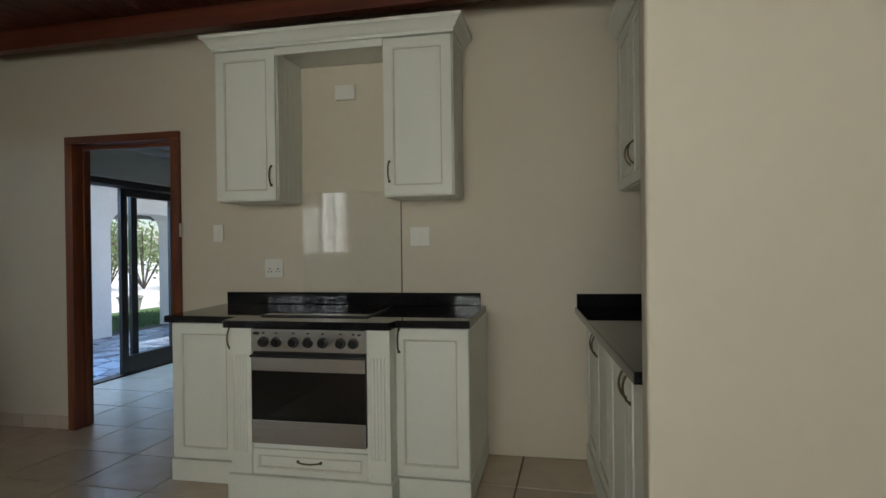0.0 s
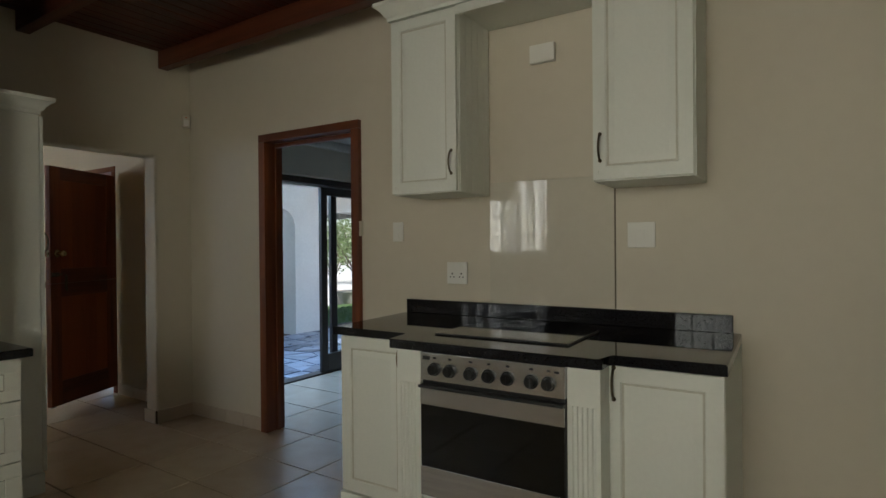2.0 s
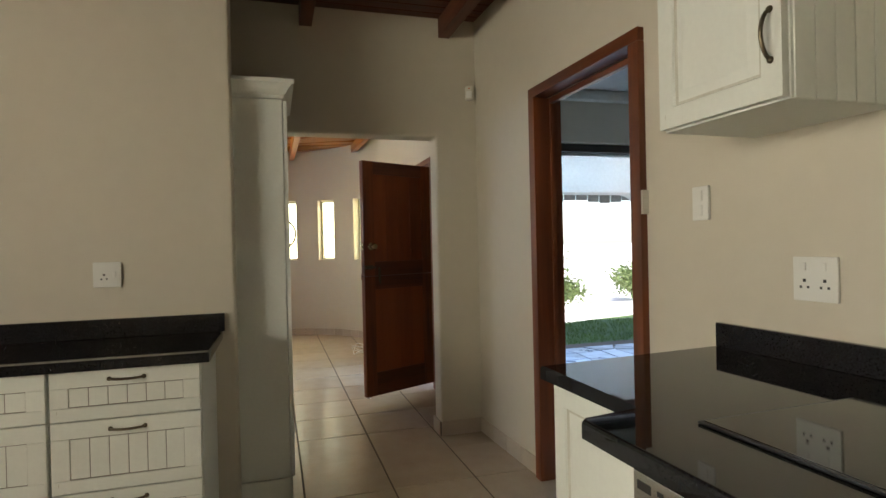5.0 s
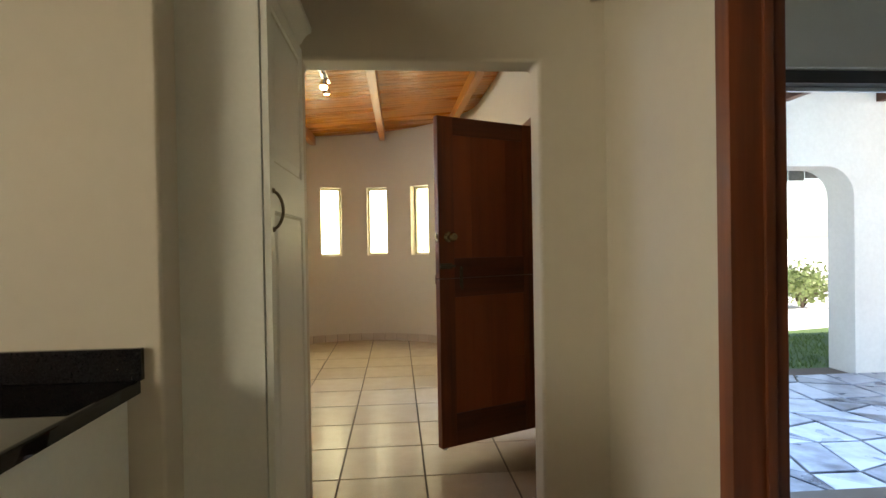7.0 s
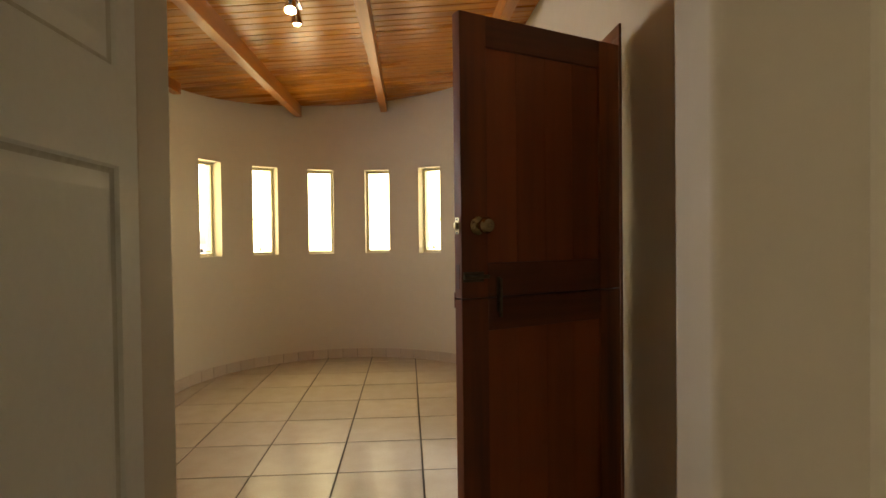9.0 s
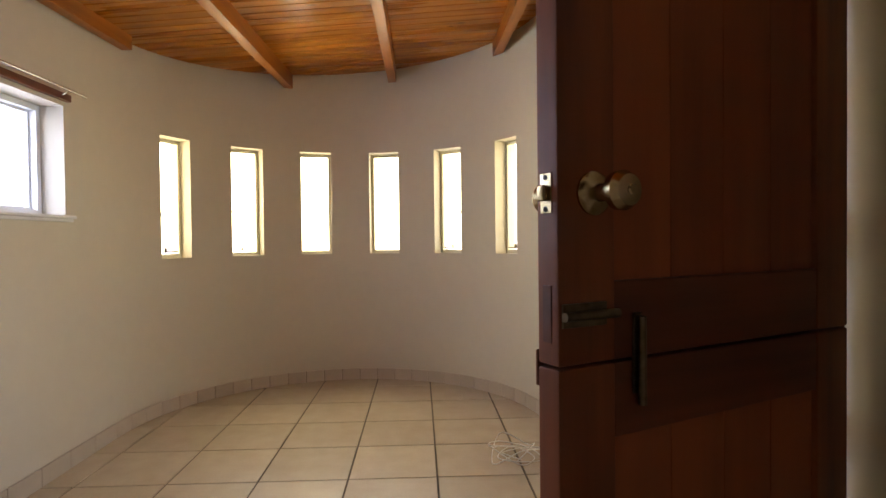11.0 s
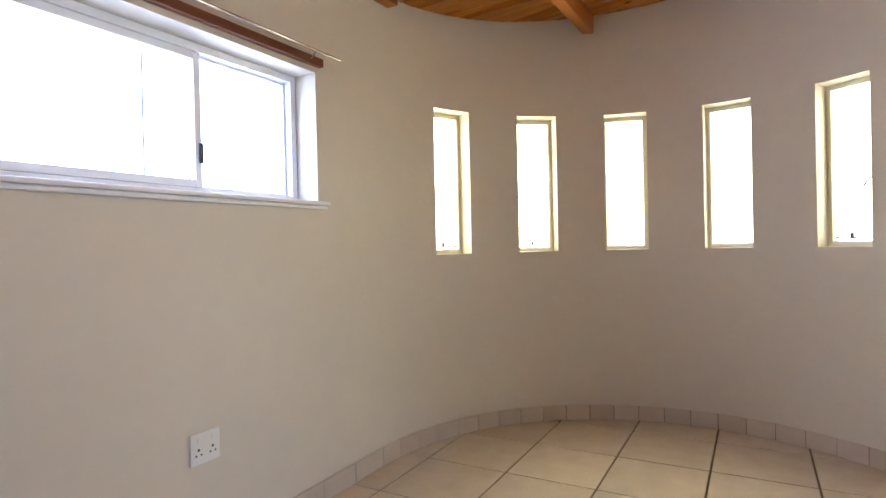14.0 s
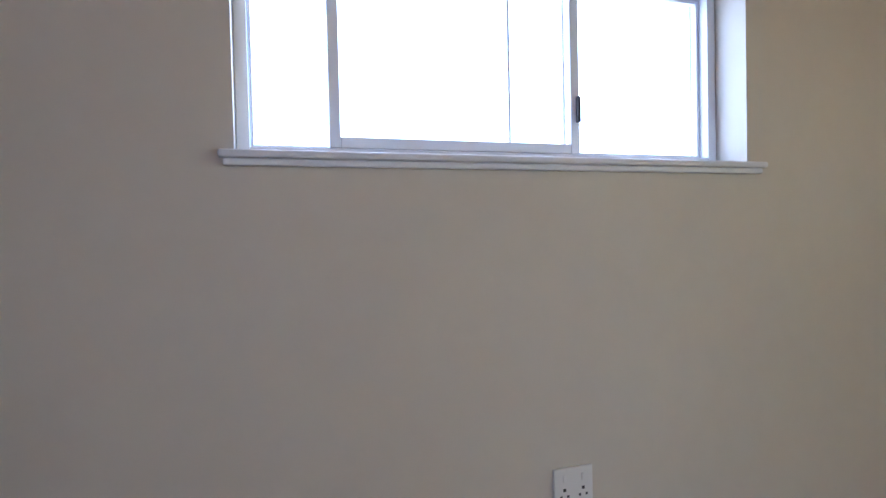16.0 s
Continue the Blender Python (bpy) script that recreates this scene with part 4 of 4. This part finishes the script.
# ---- windows ----


def slot_window(deg):
    """A narrow steel casement set back in its slot."""
    holder = thing("slot_window", "narrow cream steel window in the curved wall", "window", Matrix.Translation(apse_point(deg, APSE_R + 0.13, 1.129)) @ pose(0, 0, 0, 0, 0, 90 + deg), "slot windows")
    w, h = 0.1455, 0.895
    frame_part = part("window_frame", box(box(box(brick(-w, -w + 0.016, -0.015, 0.015, 0, h), w - 0.016, w, -0.015, 0.015, 0, h), -w + 0.016, w - 0.016, -0.015, 0.015, 0, 0.017), -w + 0.016, w - 0.016, -0.015, 0.015, h - 0.017, h), STEEL_FRAME, holder)
    sash = part("sash", box(box(box(brick(-w + 0.0165, -w + 0.027, -0.02, 0.005, 0.018, h - 0.018), w - 0.027, w - 0.0165, -0.02, 0.005, 0.018, h - 0.018), -w + 0.027, w - 0.027, -0.02, 0.005, 0.018, 0.028), -w + 0.027, w - 0.027, -0.02, 0.005, h - 0.028, h - 0.018), STEEL_FRAME, frame_part)
    pane = part("pane", brick(-w + 0.026, w - 0.026, -0.008, -0.004, 0.027, h - 0.027), GLASS, holder, "clear glass")
    pane.visible_shadow = False
    if abs(deg) > 25:
        side = 1 if deg > 0 else -1
        part("catch", tube(bmesh.new(), [(-side * (w - 0.03), -0.03, 0.36), (-side * (w - 0.045), -0.045, 0.37), (-side * (w - 0.075), -0.05, 0.345), (-side * (w - 0.09), -0.05, 0.315)], 0.005), BRONZE, sash)
        part("stay", box(brick(-w + 0.045, w - 0.045, -0.034, -0.024, 0.042, 0.05, 0.002), -0.02, -0.006, -0.04, -0.02, 0.04, 0.075, 0.003), BRONZE, sash)
    return holder


for a in SLOTS:
    slot_window(a)


def rect_frame(x0, x1, z0, z1, y0, y1, f):
    bm = brick(x0, x0 + f, y0, y1, z0, z1, 0.002)
    box(bm, x1 - f, x1, y0, y1, z0, z1, 0.002)
    box(bm, x0 + f + 0.0005, x1 - f - 0.0005, y0, y1, z0, z0 + f, 0.002)
    return box(bm, x0 + f + 0.0005, x1 - f - 0.0005, y0, y1, z1 - f, z1, 0.002)


def sliding_window():
    x0, x1, z0, z1 = big_window
    holder = thing("window_1", "white aluminium sliding window high in the wall", "window", kind="structure")
    part("window_frame", rect_frame(x0 + 0.002, x1 - 0.002, z0 + 0.002, z1 - 0.002, 0.115, 0.185, 0.032), ALU, holder)
    inner = part("sash", rect_frame(-5.638, -4.868, z0 + 0.036, z1 - 0.036, 0.155, 0.180, 0.030), ALU, holder, "inner sliding sash")
    part("sash", rect_frame(-5.42, x1 - 0.036, z0 + 0.036, z1 - 0.036, 0.122, 0.147, 0.008), ALU, holder, "outer sash")
    part("sash", rect_frame(x0 + 0.036, -5.60, z0 + 0.036, z1 - 0.036, 0.122, 0.147, 0.010), ALU, holder)
    part("latch", brick(-5.635, -5.623, 0.181, 0.196, 1.53, 1.61, 0.003), BLACK, inner, "black sash latch")
    for a, b, y in ((-5.612, -4.895, 0.166), (-5.415, -4.675, 0.134), (-6.10, -5.605, 0.134)):
        pane = part("pane", brick(a, b, y - 0.002, y + 0.002, z0 + 0.04, z1 - 0.04), GLASS, holder, "clear glass")
        pane.visible_shadow = False
    sill = part("window_sill", brick(x0 - 0.055, x1 + 0.035, 0.19, 0.342, 1.382, 1.4005, 0.006), SILL, holder, "white moulded window sill")
    part("moulding", brick(x0 - 0.045, x1 + 0.025, 0.3115, 0.330, 1.364, 1.3815, 0.005), SILL, sill)
    return holder


sliding_window()


def curtain_rail():
    holder = thing("curtain_rail", "red-brown wooden batten with a thin chrome curtain rail", "curtain rail")
    part("batten", brick(-6.19, -4.45, 0.312, 0.342, 2.028, 2.068, 0.004), MERANTI_X, holder)
    part("rail", rod(bmesh.new(), (-6.265, 0.375, 2.078), (-4.40, 0.375, 2.078), 0.007), CHROME, holder, "thin chrome rail")
    for x in (-6.1, -5.3, -4.55):
        part("bracket", tube(bmesh.new(), [(x, 0.343, 2.05), (x, 0.36, 2.055), (x, 0.375, 2.072)], 0.004), CHROME, holder)


curtain_rail()


def kitchen_window(name, x0, x1, z0, z1):
    holder = thing(name, "cream framed kitchen window with cottage panes", "window", kind="structure")
    part("window_frame", rect_frame(x0 + 0.002, x1 - 0.002, z0 + 0.002, z1 - 0.002, -2.34, -2.28, 0.045), ALU, holder)
    n = round((x1 - x0) / 0.26)
    for k in range(1, n):
        x = x0 + (x1 - x0) * k / n
        part("mullion", brick(x - 0.014, x + 0.014, -2.33, -2.29, z0 + 0.047, z1 - 0.047), ALU, holder)
    for k in (1, 2, 3):
        z = z0 + (z1 - z0) * k / 4
        part("glazing_bar", brick(x0 + 0.047, x1 - 0.047, -2.325, -2.295, z - 0.011, z + 0.011), ALU, holder)
    pane = part("pane", brick(x0 + 0.045, x1 - 0.045, -2.312, -2.308, z0 + 0.045, z1 - 0.045), GLASS, holder, "clear glass")
    pane.visible_shadow = False


for n, (x0, x1, z0, z1) in enumerate(kitchen_panes):
    kitchen_window("window_%d" % (n + 2), x0, x1, z0, z1)


def sheer_curtain(x0, x1, z0, z1):
    bm = bmesh.new()
    cols = int((x1 - x0) / 0.012)
    rows = []
    for z in (z0, (z0 + z1) / 2, z1):
        rows.append([bm.verts.new((x0 + (x1 - x0) * k / cols, -2.14 + 0.032 * math.sin(k * 0.42) + 0.02 * math.sin(k * 0.23 + 1), z)) for k in range(cols + 1)])
    for a, b in zip(rows, rows[1:]):
        for k in range(cols):
            bm.faces.new((a[k], a[k + 1], b[k + 1], b[k]))
    ob = made("curtain", bm, CLOTH)
    return tagged(ob, "sheer white curtain in soft folds over the window", "curtain")


sheer_curtain(-3.40, -1.68, 1.16, 2.42)

# ---- small things of the round room ----


def spot_bar():
    c = Vector((-5.05, 1.655, 0))
    z = ceiling_height(c.x, c.y)
    holder = thing("spotlight_bar", "chrome ceiling spotlight bar with two lit bulbs", "ceiling light", Matrix.Translation((c.x, c.y, z)))
    part("bar", brick(-0.2, 0.16, -0.03, 0.03, -0.022, -0.002, 0.006), CHROME, holder)
    for x, tilt in ((-0.15, 200), (0.0, 160)):
        stem = part("stem", rod(bmesh.new(), (x, 0, -0.02), (x, 0, -0.055), 0.007), CHROME, holder)
        way = pose(x, 0, -0.065, 0, tilt, 0)
        cup = part("spot", lathe(bmesh.new(), ((0.012, -0.025), (0.024, -0.015), (0.030, 0.02), (0.036, 0.05), (0.033, 0.05), (0.026, 0.02), (0.02, 0.0)), way), CHROME, holder)
        part("bulb", lathe(bmesh.new(), ((0.008, 0.0), (0.022, 0.02), (0.026, 0.04), (0.02, 0.058), (0.006, 0.066)), way), BULB, cup, "lit bulb")


spot_bar()


def intercom():
    holder = thing("intercom", "ivory wall intercom handset with a coiled cord", "intercom", pose(-5.04, 3.13, 1.435))
    part("base", brick(-0.05, 0.045, -0.032, -0.001, -0.10, 0.105, 0.008), IVORY, holder)
    handset = part("handset", brick(-0.05, -0.012, -0.062, -0.022, -0.115, 0.115, 0.012), IVORY, holder)
    part("earpiece", brick(-0.053, -0.006, -0.072, -0.034, 0.065, 0.118, 0.010), IVORY, handset)
    part("mouthpiece", brick(-0.053, -0.006, -0.072, -0.034, -0.118, -0.065, 0.010), IVORY, handset)
    coil = [(-0.03 + 0.010 * math.cos(a) + 0.0012 * (a / 6.28), -0.04 + 0.010 * math.sin(a), -0.118 - 0.0058 * (a / 6.28) * 3.2) for a in np.linspace(0, 2 * math.pi * 8, 97)]
    part("cord", tube(bmesh.new(), coil, 0.0028, 6), IVORY, holder)
    loop = [coil[-1], (-0.045, -0.035, -0.27), (-0.02, -0.03, -0.265), (-0.005, -0.028, -0.22), (0.0, -0.028, -0.16), (0.0, -0.026, -0.10)]
    part("cord", tube(bmesh.new(), loop, 0.0028, 6), IVORY, holder)


intercom()
wall_plate("light_switch", "white light switch beside the intercom", "switch", pose(-5.24, 3.13, 1.455), 0.07, 0.112, [(0, 0.0, 0.022, 0.04, 1)])
wall_plate("double_socket", "white double wall socket under the window", "socket", pose(-5.512, 0.31, 0.464, 0, 0, 180), 0.125, 0.115, pin(-0.03, -0.015) + pin(0.03, -0.015) + [(-0.03, 0.03, 0.012, 0.022, 1), (0.03, 0.03, 0.012, 0.022, 1)])
wall_plate("aerial_socket", "white aerial socket low on the straight wall", "socket", pose(-6.11, 3.13, 0.42), 0.075, 0.115, [(0.0, 0.0, 0.02, 0.03, 1)])


def loose_cable():
    """Thin flex from the aerial socket to a loose coil on the tiles."""
    pts = [(-6.11, 3.112, 0.41), (-6.10, 3.09, 0.36), (-6.12, 3.10, 0.25), (-6.06, 3.10, 0.13), (-5.98, 3.08, 0.03), (-5.9, 3.03, 0.012)]
    made_pts = []
    for k in range(len(pts) - 1):
        for n in range(6):
            a = [Vector(pts[min(max(k + d, 0), len(pts) - 1)]) for d in (-1, 0, 1, 2)]
            u = n / 6
            made_pts.append(0.5 * ((2 * a[1]) + (a[2] - a[0]) * u + (2 * a[0] - 5 * a[1] + 4 * a[2] - a[3]) * u * u + (3 * a[1] - a[0] - 3 * a[2] + a[3]) * u ** 3))
    ob = made("cable", tube(bmesh.new(), made_pts, 0.0025, 6), CABLE)
    tagged(ob, "thin white cable hanging from the aerial socket", "cable")
    turns, rng = [], random.Random(4)
    for n in range(26):
        a, r = n * 1.25, rng.uniform(0.06, 0.2)
        turns.append(Vector((-6.12 + 1.2 * r * math.cos(a) + rng.uniform(-0.05, 0.05), 2.80 + r * math.sin(a) + rng.uniform(-0.04, 0.04), 0.006 + max(0.0, rng.uniform(-0.06, 0.11)))))
    ends = [turns[0]] + turns + [turns[-1]]
    flex = []
    for k in range(1, len(ends) - 2):
        a, b, c, d = ends[k - 1:k + 3]
        for n in range(7):
            u = n / 7
            p = 0.5 * ((2 * b) + (c - a) * u + (2 * a - 5 * b + 4 * c - d) * u * u + (3 * b - a - 3 * c + d) * u ** 3)
            flex.append((p.x, p.y, max(p.z, 0.005)))
    tagged(made("cable", tube(bmesh.new(), flex, 0.003, 6), CABLE), "loose coil of thin white cable on the tiles", "cable")


loose_cable()

# ---- the veranda room and the outside ----
structure("wall_veranda_room", wall_cells([3.22, 3.80, 6.2, 6.9], [0, 2.06, TOP], holed([(3.80, 6.2, -1, 2.06)]), -3.12, -2.965, "y", 0.01), PLASTER, "pale wall with a wide sliding door opening", "wall")
structure("wall_veranda_room_far", wall_cells([-2.98, 4.3], [0, TOP], holed([]), 6.75, 6.9, "x", 0), PLASTER, "pale far wall of the veranda room", "wall")
structure("wall_veranda_room_east", wall_cells([3.5, 6.75], [0, TOP], holed([]), 4.15, 4.3, "y", 0), PLASTER, "pale wall of the veranda room", "wall")
structure("ceiling_veranda_room", brick(-3.0, 4.2, 3.335, 6.8, 2.46, 2.5), CEILING_PLASTER, "plain grey-white ceiling of the veranda room", "ceiling")
structure("cornice_veranda_room", brick(-2.979, -2.90, 3.42, 6.74, 2.37, 2.459, 0.03), CEILING_PLASTER, "moulded ceiling cornice", "cornice")


def sliding_door():
    holder = thing("door_2", "dark framed glass sliding door standing half open", "sliding door", kind="structure")
    part("head_track", brick(-3.11, -2.985, 3.805, 6.195, 1.995, 2.055, 0.003), DARK_ALU, holder)
    part("head_rail", brick(-3.075, -3.055, 3.805, 6.195, 1.975, 1.9945), ALU, holder)
    part("threshold", brick(-3.11, -2.985, 3.805, 6.195, -0.002, 0.016, 0.003), DARK_ALU, holder)
    part("jamb", brick(-3.11, -2.985, 3.802, 3.84, 0.017, 1.974, 0.002), DARK_ALU, holder)
    part("jamb", brick(-3.11, -2.985, 6.16, 6.198, 0.017, 1.974, 0.002), DARK_ALU, holder)
    for y0, y1, x in ((4.68, 5.50, -3.015), (4.87, 5.70, -3.062)):
        leaf = part("leaf", brick(x - 0.02, x + 0.02, y0, y0 + 0.085, 0.018, 1.973, 0.002), DARK_ALU, holder)
        part("stile", brick(x - 0.02, x + 0.02, y1 - 0.085, y1, 0.018, 1.973, 0.002), DARK_ALU, leaf)
        part("rail", brick(x - 0.02, x + 0.02, y0 + 0.0855, y1 - 0.0855, 0.018, 0.20, 0.002), DARK_ALU, leaf)
        part("rail", brick(x - 0.02, x + 0.02, y0 + 0.0855, y1 - 0.0855, 1.89, 1.973, 0.002), DARK_ALU, leaf)
        pane = part("pane", brick(x - 0.003, x + 0.003, y0 + 0.08, y1 - 0.08, 0.195, 1.895), GLASS, leaf, "clear glass")
        pane.visible_shadow = False
    return holder


sliding_door()


def arcade():
    """The veranda's outer wall: wide openings with rounded upper corners."""
    bm = bmesh.new()
    openings = ((3.95, 6.48), (7.07, 8.50), (9.05, 10.6))
    z_top, r, top = 1.93, 0.28, 2.62
    ends = [3.5] + [y for o in openings for y in o] + [11.2]
    x0, x1 = -5.75, -5.42
    for k in range(0, len(ends), 2):
        box(bm, x0, x1, ends[k], ends[k + 1], -0.05, top)
    for a, b in openings:
        line = [(a, z_top - r)] + [(a + r - r * math.cos(t), z_top - r + r * math.sin(t)) for t in np.linspace(0.2, math.pi / 2, 7)]
        line += [(b - r + r * math.cos(t), z_top - r + r * math.sin(t)) for t in np.linspace(math.pi / 2, 0.2, 7)] + [(b, z_top - r)]
        ring = line + [(b, top), (a, top)]
        front, back = ([bm.verts.new((x, y, z)) for y, z in ring] for x in (x1, x0))
        n = len(ring)
        for k in range(n):
            bm.faces.new((front[k], front[(k + 1) % n], back[(k + 1) % n], back[k]))
        bm.faces.new(front)
        bm.faces.new(back[::-1])
    return bm


structure("veranda_arcade", arcade(), RENDERED, "white rendered veranda wall with rounded openings", "wall", smooth=30)
structure("wall_veranda_end", wall_cells([-5.75, -4.865, -4.085, -3.125], [-0.05, 2.07, 2.65], holed([back_door]), 3.372, 3.5, "x", 0.008), RENDERED, "white rendered end wall of the veranda", "wall")
structure("veranda_roof", brick(-6.2, -3.0, 3.37, 11.2, 2.66, 2.72), DARK_CEILING, "dark boarded veranda roof", "roof")
for y in np.arange(3.9, 11.0, 0.95):
    tagged(made("veranda_rafter", brick(-6.15, -3.13, y - 0.04, y + 0.04, 2.53, 2.659, 0.005), DARK_BEAM), "dark timber veranda rafter", "rafter", "veranda rafters", "structure")


def awning_edge():
    """A scalloped strip under the veranda's openings."""
    bm = bmesh.new()
    y = 3.9
    while y < 11:
        box(bm, -5.985, -5.965, y, y + 0.17, 1.86 + 0.02 * math.sin(y * 7), 2.62, 0.008)
        y += 0.18
    return bm


tagged(made("awning_fringe", awning_edge(), surface("weathered_fringe", (0.2, 0.2, 0.18), (0.34, 0.33, 0.3), 0.9, grain=30.0)), "weathered scalloped edge below the veranda eaves", "awning")


def ground_sheet():
    bm = bmesh.new()
    bmesh.ops.create_grid(bm, x_segments=8, y_segments=8, size=400)
    for v in bm.verts:
        v.co.z = -0.13
    return bm


structure("ground", ground_sheet(), GRAVEL, "pale sunlit ground reaching to the horizon", "ground", smooth=0)
structure("lawn", slab(bmesh.new(), [(-7.6, -2.0), (-5.76, -2.0), (-5.76, 14.0), (-7.9, 14.0), (-8.3, 9.0), (-7.7, 6.5)], -0.125, -0.045), LAWN, "strip of green lawn beside the veranda", "lawn")


def grass():
    rng = random.Random(8)
    verts, faces = [], []
    for _ in range(9000):
        x, y = rng.uniform(-7.6, -5.8), rng.uniform(3.5, 11.5)
        h, a, lean = rng.uniform(0.03, 0.07), rng.uniform(0, 6.28), rng.uniform(-0.03, 0.03)
        dx, dy = 0.006 * math.cos(a), 0.006 * math.sin(a)
        k = len(verts)
        verts += [(x - dx, y - dy, -0.046), (x + dx, y + dy, -0.046), (x + lean, y + lean, -0.046 + h)]
        faces.append((k, k + 1, k + 2))
    data = bpy.data.meshes.new("grass")
    data.from_pydata(verts, [], faces)
    data.materials.append(BLADE)
    tagged(new("grass", data), "short green grass blades on the lawn", "grass", kind="stuff")


grass()


def shrub(x, y, height, spread, seed, flowers=0.0, label="leafy green garden shrub in sunlight", bare=0.0):
    rng = random.Random(seed)
    holder = thing("shrub", label, "shrub", pose(x, y, -0.13))
    stems = bmesh.new()
    clumps = []
    for n in range(12):
        a, r = rng.uniform(0, 6.28), spread * rng.uniform(0.2, 0.8)
        tip = Vector((r * math.cos(a), r * math.sin(a), height * rng.uniform(0.45 + bare * 0.3, 0.95)))
        mid = tip * 0.5 + Vector((rng.uniform(-0.1, 0.1), rng.uniform(-0.1, 0.1), 0.1))
        tube(stems, [(0, 0, 0), mid, tip], 0.012 + 0.006 * height, 5)
        clumps += [tip, tip * rng.uniform(0.65, 0.85) + Vector((rng.uniform(-0.2, 0.2), rng.uniform(-0.2, 0.2), 0))]
    part("stems", stems, BARK, holder)
    for name, material, share in (("leaves", LEAF, 1 - flowers), ("flowers", PETAL, flowers)):
        if not share:
            continue
        verts, faces = [], []
        for c in clumps:
            for _ in range(int(70 * share)):
                p = c + Vector((rng.gauss(0, 1), rng.gauss(0, 1), rng.gauss(0, 0.8))) * spread * 0.2
                if p.z < 0.05:
                    continue
                s = rng.uniform(0.03, 0.06) * (1 + 0.25 * height)
                u = Vector((rng.gauss(0, 1), rng.gauss(0, 1), rng.gauss(0, 1))).normalized()
                v = u.orthogonal().normalized()
                k = len(verts)
                verts += [p - u * s, p + v * s * 0.45, p + u * s, p - v * s * 0.45]
                faces.append((k, k + 1, k + 2, k + 3))
        data = bpy.data.meshes.new(name)
        data.from_pydata(verts, [], faces)
        data.materials.append(material)
        ob = new(name, data)
        ob.parent = holder
    return holder


for n, (x, y, h, s) in enumerate(((-9.4, 6.3, 0.75, 0.6), (-9.8, 7.4, 0.6, 0.5), (-12.5, 8.5, 1.0, 0.8), (-11.0, 10.2, 0.8, 0.7), (-14, 17.5, 2.6, 1.9), (-12, 19, 2.9, 2.0), (-16.5, 18.5, 2.6, 1.9))):
    shrub(x, y, h, s, 20 + n)
shrub(-8.6, 13.4, 1.0, 0.7, 55, 0.6, "pink flowering garden shrub in sunlight")


def plant_pot():
    ob = made("plant_pot", lathe(bmesh.new(), ((0.16, 0.0), (0.2, 0.1), (0.25, 0.34), (0.28, 0.36), (0.28, 0.40), (0.24, 0.40), (0.22, 0.34)), pose(-8.3, 10.6, -0.13)), CLAY)
    tagged(ob, "weathered concrete garden pot on the drive", "plant pot")


plant_pot()

# ---- paving and floor tiles, piece by piece ----


def slate_paving():
    """Irregular slabs cut from a jittered grid."""
    holder = thing("slate_paving", "irregular grey slate paving of the veranda", "paving", kind="structure")
    rng = random.Random(12)
    x0, y0, step = -5.44, 3.5, 0.33
    nx, ny = 7, 22
    pts = [[Vector((x0 + i * (2.34 / nx) + (rng.uniform(-0.1, 0.1) if 0 < i < nx else 0), y0 + j * step + rng.uniform(-0.11, 0.11))) for j in range(ny + 1)] for i in range(nx + 1)]
    for i in range(nx):
        for j in range(ny):
            quad = [pts[i][j], pts[i + 1][j], pts[i + 1][j + 1], pts[i][j + 1]]
            split = [quad] if rng.random() < 0.4 else [[quad[0], quad[1], quad[2]], [quad[0], quad[2], quad[3]]]
            for poly in split:
                c = sum(poly, Vector((0, 0))) / len(poly)
                ring = [c + (p - c) * 0.94 for p in poly]
                dz = rng.uniform(-0.003, 0.003)
                bm = bmesh.new()
                slab(bm, [(p.x, p.y) for p in ring], -0.06, -0.012 + dz, 0.005)
                part("slate_slab", bm, SLATE, holder, smooth=0)


slate_paving()
structure("veranda_bed", brick(-5.74, -3.10, 3.45, 11.2, -0.125, -0.028), GROUT, "mortar bed of the veranda paving", "ground")


def floor_tiles():
    """Square tiles, one grid through all the rooms."""
    pitch, gx, gy = 0.466, -6.36, 2.345
    half = pitch / 2 - 0.005
    bm = brick(-half, half, -half, half, -0.0075, 0.0, 0.0018)
    bmesh.ops.recalc_face_normals(bm, faces=bm.faces)
    data = bpy.data.meshes.new("floor_tile")
    bm.to_mesh(data)
    bm.free()
    data.materials.append(TILE)
    kitchen = thing("floor_kitchen", "beige ceramic tile floor with dark grout in the kitchen", "floor", kind="structure")
    inner = thing("floor_round_room", "beige ceramic tile floor with dark grout in the round room", "floor", kind="structure")
    beyond = thing("floor_veranda_room", "beige ceramic tile floor of the veranda room", "floor", kind="structure")
    for i in range(-5, 23):
        for j in range(-10, 10):
            x, y = gx + (i + 0.5) * pitch, gy + (j + 0.5) * pitch
            wide = 1.0
            if i >= 8:
                # the kitchen's own tiles are a little longer
                x, wide = -2.645 + (i - 8 + 0.5) * 0.492, 0.492 / pitch
            if i < 8 and x < -3.0:
                if not 0.05 < y < 3.4:
                    continue
                if x < APSE.x and (Vector((x, y)) - APSE.xy).length > APSE_R + 0.28:
                    continue
                home = inner
            elif y > 3.25:
                if x > 0.3 or y > 6.8:
                    continue
                home = beyond
            else:
                if y < -2.3 or x > 4.2:
                    continue
                home = kitchen
            ob = new("floor_tile", data)
            ob.parent = home
            ob.location, ob.scale = (x, y, 0), (wide, 1, 1)


floor_tiles()
